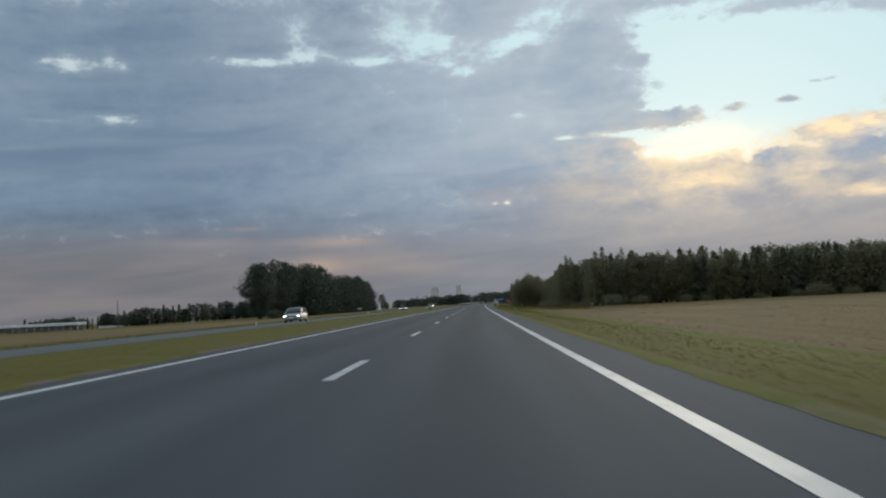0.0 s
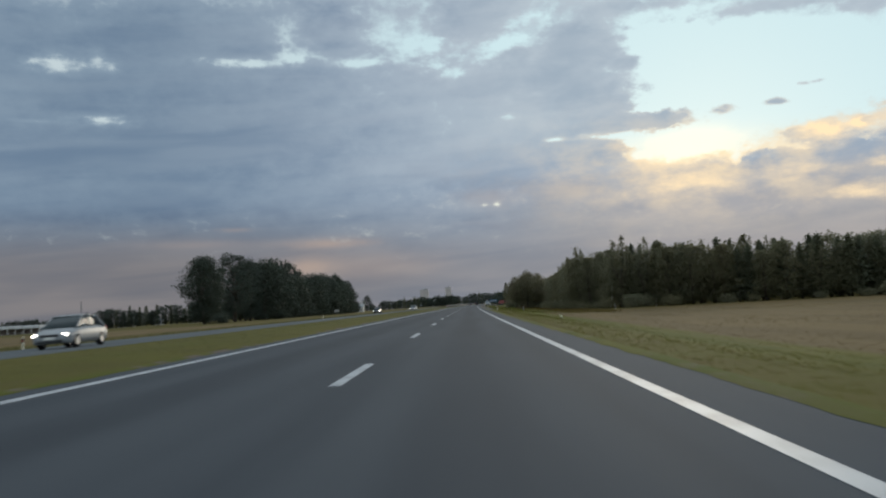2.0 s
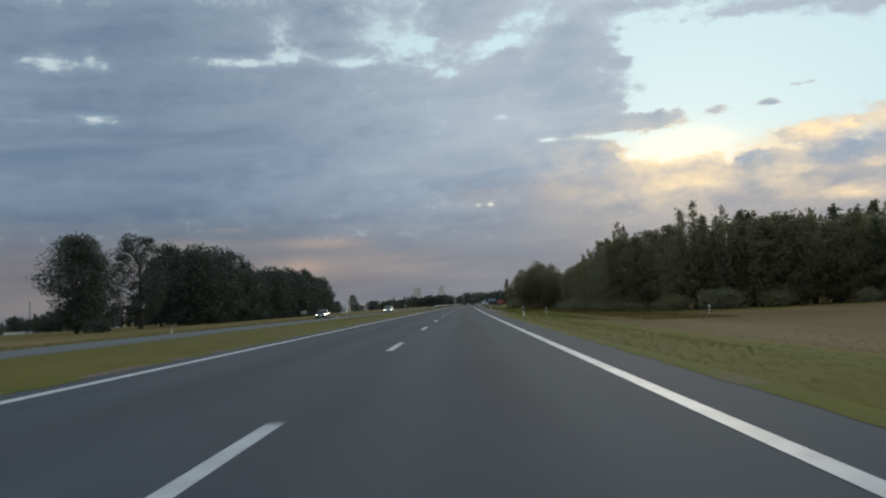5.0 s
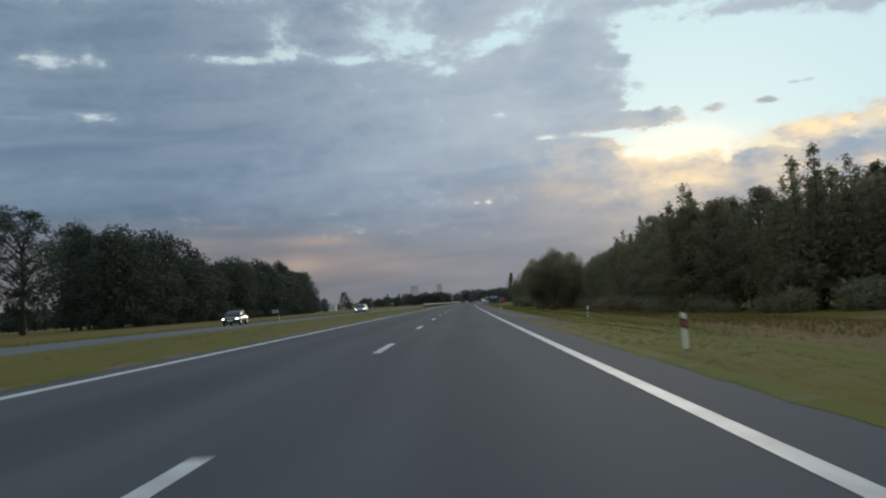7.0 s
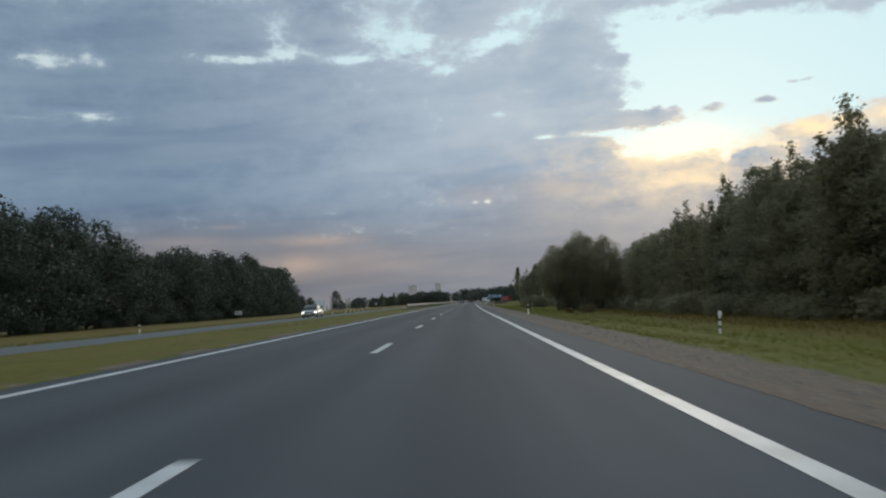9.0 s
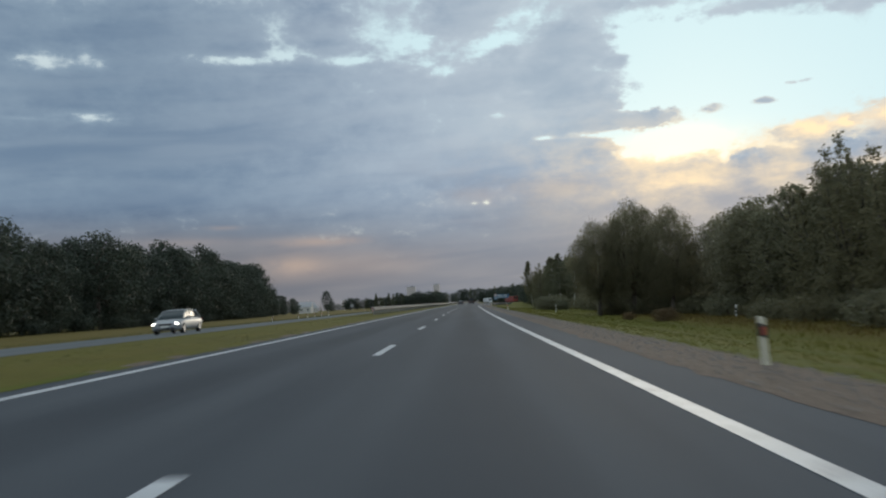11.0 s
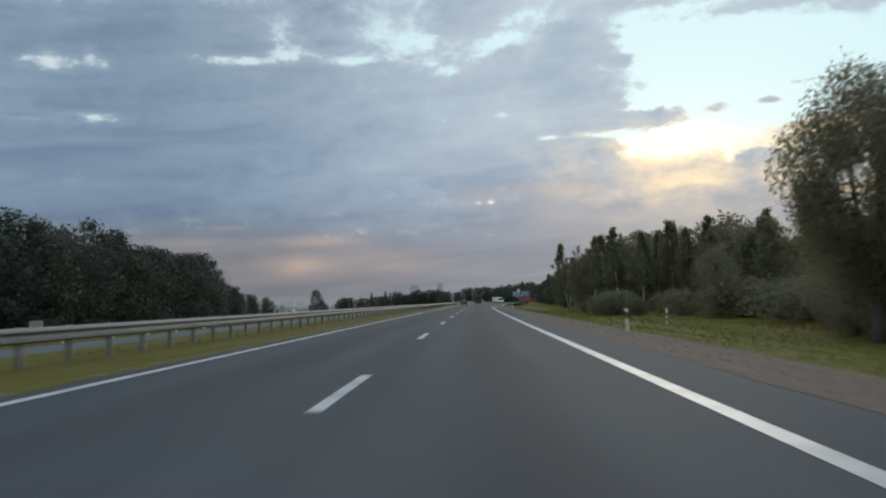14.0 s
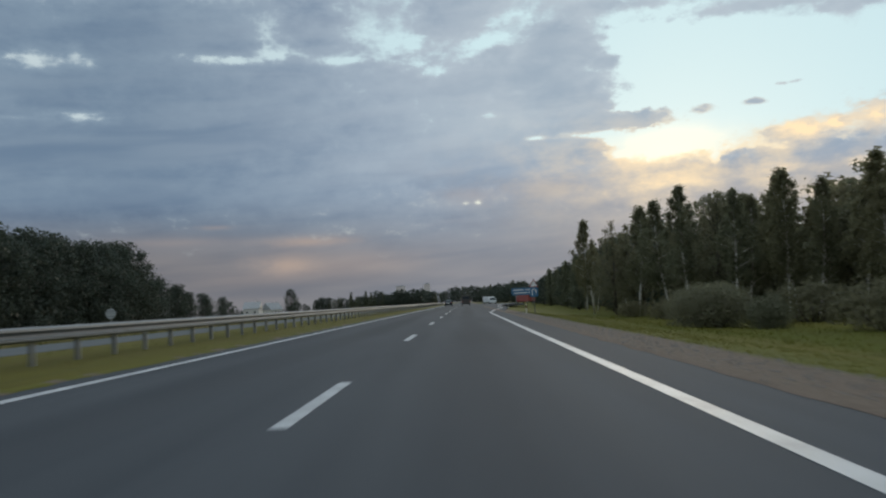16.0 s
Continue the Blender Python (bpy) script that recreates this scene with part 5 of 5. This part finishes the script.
house(1062, -151, 14, 10, 4.0, 9.5, ROOF_GREY, "low farmhouse with a wide grey roof", 60)
house(830, -108, 8, 8, 4.0, 7.5, ROOF_GREY, "pale two-storey house among trees", 0)
house(730, -300, 9, 7, 3.2, 6.0, ROOF_GREY, "small pale cottage before trees", 12)
house(745, -262, 8, 7, 3.0, 5.6, ROOF_GREY, "small white house by a tree row", -5)
house(700, -215, 12, 7, 3.0, 5.4, ROOF_RED, "white cottage with a dull red roof", 5)

barn = tagged(new("long_shed"), "long low white farm shed with an open front", "shed")
part("roof", bm_mesh("roof", boxes((0, 0, 6.2, 92, 16, 2.6), bevel=0.2), SIGN_WHITE), barn, "white roof edge")
part("back_wall", bm_mesh("back_wall", boxes((0, 6, 2.0, 92, 0.4, 6.5)), CONCRETE), barn)
for i in range(14):
    part("pillar", bm_mesh("pillar", boxes((-45 + i * 6.9, -6.5, 2.0, 0.7, 0.7, 6.4)), RENDER_WALL), barn)
barn.matrix_basis = place(770, -418, ground_z(-418), 0)
fence = tagged(new("farm_wall"), "long low white concrete wall along the field", "wall")
part("coping", bm_mesh("coping", boxes((0, 0, 1.7, 60.4, 0.5, 0.15)), SIGN_WHITE), fence)
for i in range(20):
    part("panel", bm_mesh("panel", boxes((-28.5 + 3 * i, 0, 0.6, 2.9, 0.2, 2.0)), RENDER_WALL), fence)
fence.matrix_basis = place(715, -300, ground_z(-300), 4)
mast = tagged(new("mast"), "slim steel lattice mast among far trees", "mast")
bm = bmesh.new()
for k in range(3):
    a = radians(120 * k)
    tube(bm, (0.8 * math.cos(a), 0.8 * math.sin(a), -1), (0.25 * math.cos(a), 0.25 * math.sin(a), 24), 0.13, 0.10, 6)
for i in range(12):
    r = 0.8 - 0.046 * i
    for k in range(3):
        a, b = radians(120 * k), radians(120 * (k + 1))
        tube(bm, (r * math.cos(a), r * math.sin(a), 2 * i), (r * math.cos(b), r * math.sin(b), 2 * i + 2), 0.06, 0.06, 5)
part("lattice", bm_mesh("lattice", bm, STEEL_POST), mast)
mast.matrix_basis = place(740, -325, ground_z(-325))


def tower(s, q, w, d, floors, label):
    """A slab of flats far off, with its windows."""
    h = floors * 2.9
    ob = tagged(new("apartment_tower"), label, "apartment block", "towers on the skyline")
    part("wall", bm_mesh("wall", boxes((0, 0, h / 2 - 10, w, d, h + 20)), CONCRETE), ob)
    part("roof", bm_mesh("roof", boxes((0, 0, h + 0.6, w * 0.98, d * 0.98, 1.2), (w * 0.1, 0, h + 2.4, w * 0.3, d * 0.5, 3.0)), ROOF_GREY), ob)
    # windows nearly as pale as the wall: distance haze painted into their colour
    pane = bm_mesh("window", boxes((0, 0, 0, 1.6, 0.2, 1.5)), RENDER_WALL)
    cols = int(w / 3.4)
    for i in range(cols):
        for k in range(floors):
            part("window", pane, ob, m=Matrix.Translation((-w / 2 + w * (i + 0.5) / cols, -d / 2 - 0.1, 2.9 * k + 1.5)))
    ob.matrix_basis = place(s, q, -6)


tower(3900, -262, 38, 16, 28, "haze-pale concrete tower block on the skyline")
tower(3950, -156, 26, 16, 30, "haze-pale concrete tower block with a flat roof")
tower(3900, -372, 40, 14, 12, "long grey block of flats on the skyline")
tower(4000, -318, 24, 14, 16, "grey block of flats beyond far trees")
tower(4000, -560, 30, 14, 14, "grey block of flats far behind fields")


# ---- grass ----
def tufts(name, seed, count, s0, s1, q0, q1, h0, h1, mat, label, bias=1.0, top=None):
    """Blades standing on the verge, three to a tuft."""
    r = rng(seed)
    t = r.uniform(0, 1, count) ** bias
    ss, qq = r.uniform(s0, s1, count), q0 + (q1 - q0) * t
    v, f = [], []
    for s, q in zip(ss, qq):
        p = at(s, q, (top or ground_z)(q) - 0.04)
        for k in range(3):
            a, h = r.uniform(0, 6.283), r.uniform(h0, h1)
            lean = h * r.uniform(0.1, 0.6)
            c, sn = math.cos(a), math.sin(a)
            w = 0.012 + 0.05 * h
            i = len(v)
            b = p + Vector((r.uniform(-0.12, 0.12), r.uniform(-0.12, 0.12), 0))
            v += [b + Vector((-sn * w, c * w, 0)), b + Vector((sn * w, -c * w, 0)), b + Vector((c * lean, sn * lean, h))]
            f.append((i, i + 1, i + 2))
    tagged(new(name, mesh_from(name, v, f, [mat])), label, "grass", kind="stuff")


tufts("verge_grass", 21, 22000, -5, 225, 5.05, 15.0, 0.03, 0.11, BLADES, "green verge grass along the asphalt", 1.5)
tufts("dry_verge_grass", 28, 5000, -5, 225, 5.0, 8.6, 0.03, 0.08, BLADES_DRY, "dry brownish grass beside the asphalt", 1.0)
tufts("roadside_grass", 26, 24000, 215, 480, 6.9, 17.0, 0.03, 0.13, BLADES, "green verge grass beyond the gravel", 1.3)
tufts("meadow_grass", 22, 7000, 215, 410, 21.0, 31.0, 0.12, 0.42, BLADES_DRY, "tall dry reddish meadow grass", 0.8)
tufts("tall_grass", 27, 12000, 215, 500, 13.0, 31.0, 0.06, 0.26, BLADES, "tall green grass before the wood", 0.9)
tufts("median_grass", 23, 17000, -5, 520, -11.9, -4.5, 0.03, 0.10, BLADES_DULL, "short dull green grass on the median", 1.0)
tufts("far_verge_grass", 24, 8000, 10, 560, -34.0, -21.8, 0.10, 0.30, BLADES_DULL, "grass verge beyond the far carriageway", 1.4)
tufts("stubble", 25, 10000, 0, 246, 16.0, 60.0, 0.06, 0.15, BLADES_DRY, "dry straw stubble of the field", 1.3)


def stones(name, seed, count, s0, s1, q0, q1):
    """Loose stones on the gravel shoulder."""
    r = rng(seed)
    v, f = [], []
    for k in range(count):
        s, q = r.uniform(s0, s1), q0 + (q1 - q0) * r.uniform(0, 1) ** 0.8
        p, k1 = at(s, q, max(ground_z(q), road_z(q) + 0.02 if q < 5.3 else -9) + 0.005), r.uniform(0.012, 0.045)
        i = len(v)
        for d in ((1, 0, 0), (0, 1, 0), (-1, 0, 0), (0, -1, 0), (0, 0, 0.8)):
            v.append(p + Vector(d) * k1 * r.uniform(0.7, 1.3))
        f += [(i, i + 1, i + 4), (i + 1, i + 2, i + 4), (i + 2, i + 3, i + 4), (i + 3, i, i + 4)]
    tagged(new(name, mesh_from(name, v, f, [STONE])), "loose grey stones on the gravel shoulder", "gravel", kind="stuff")


stones("shoulder_gravel", 41, 9000, 212, 470, 5.0, 7.0)
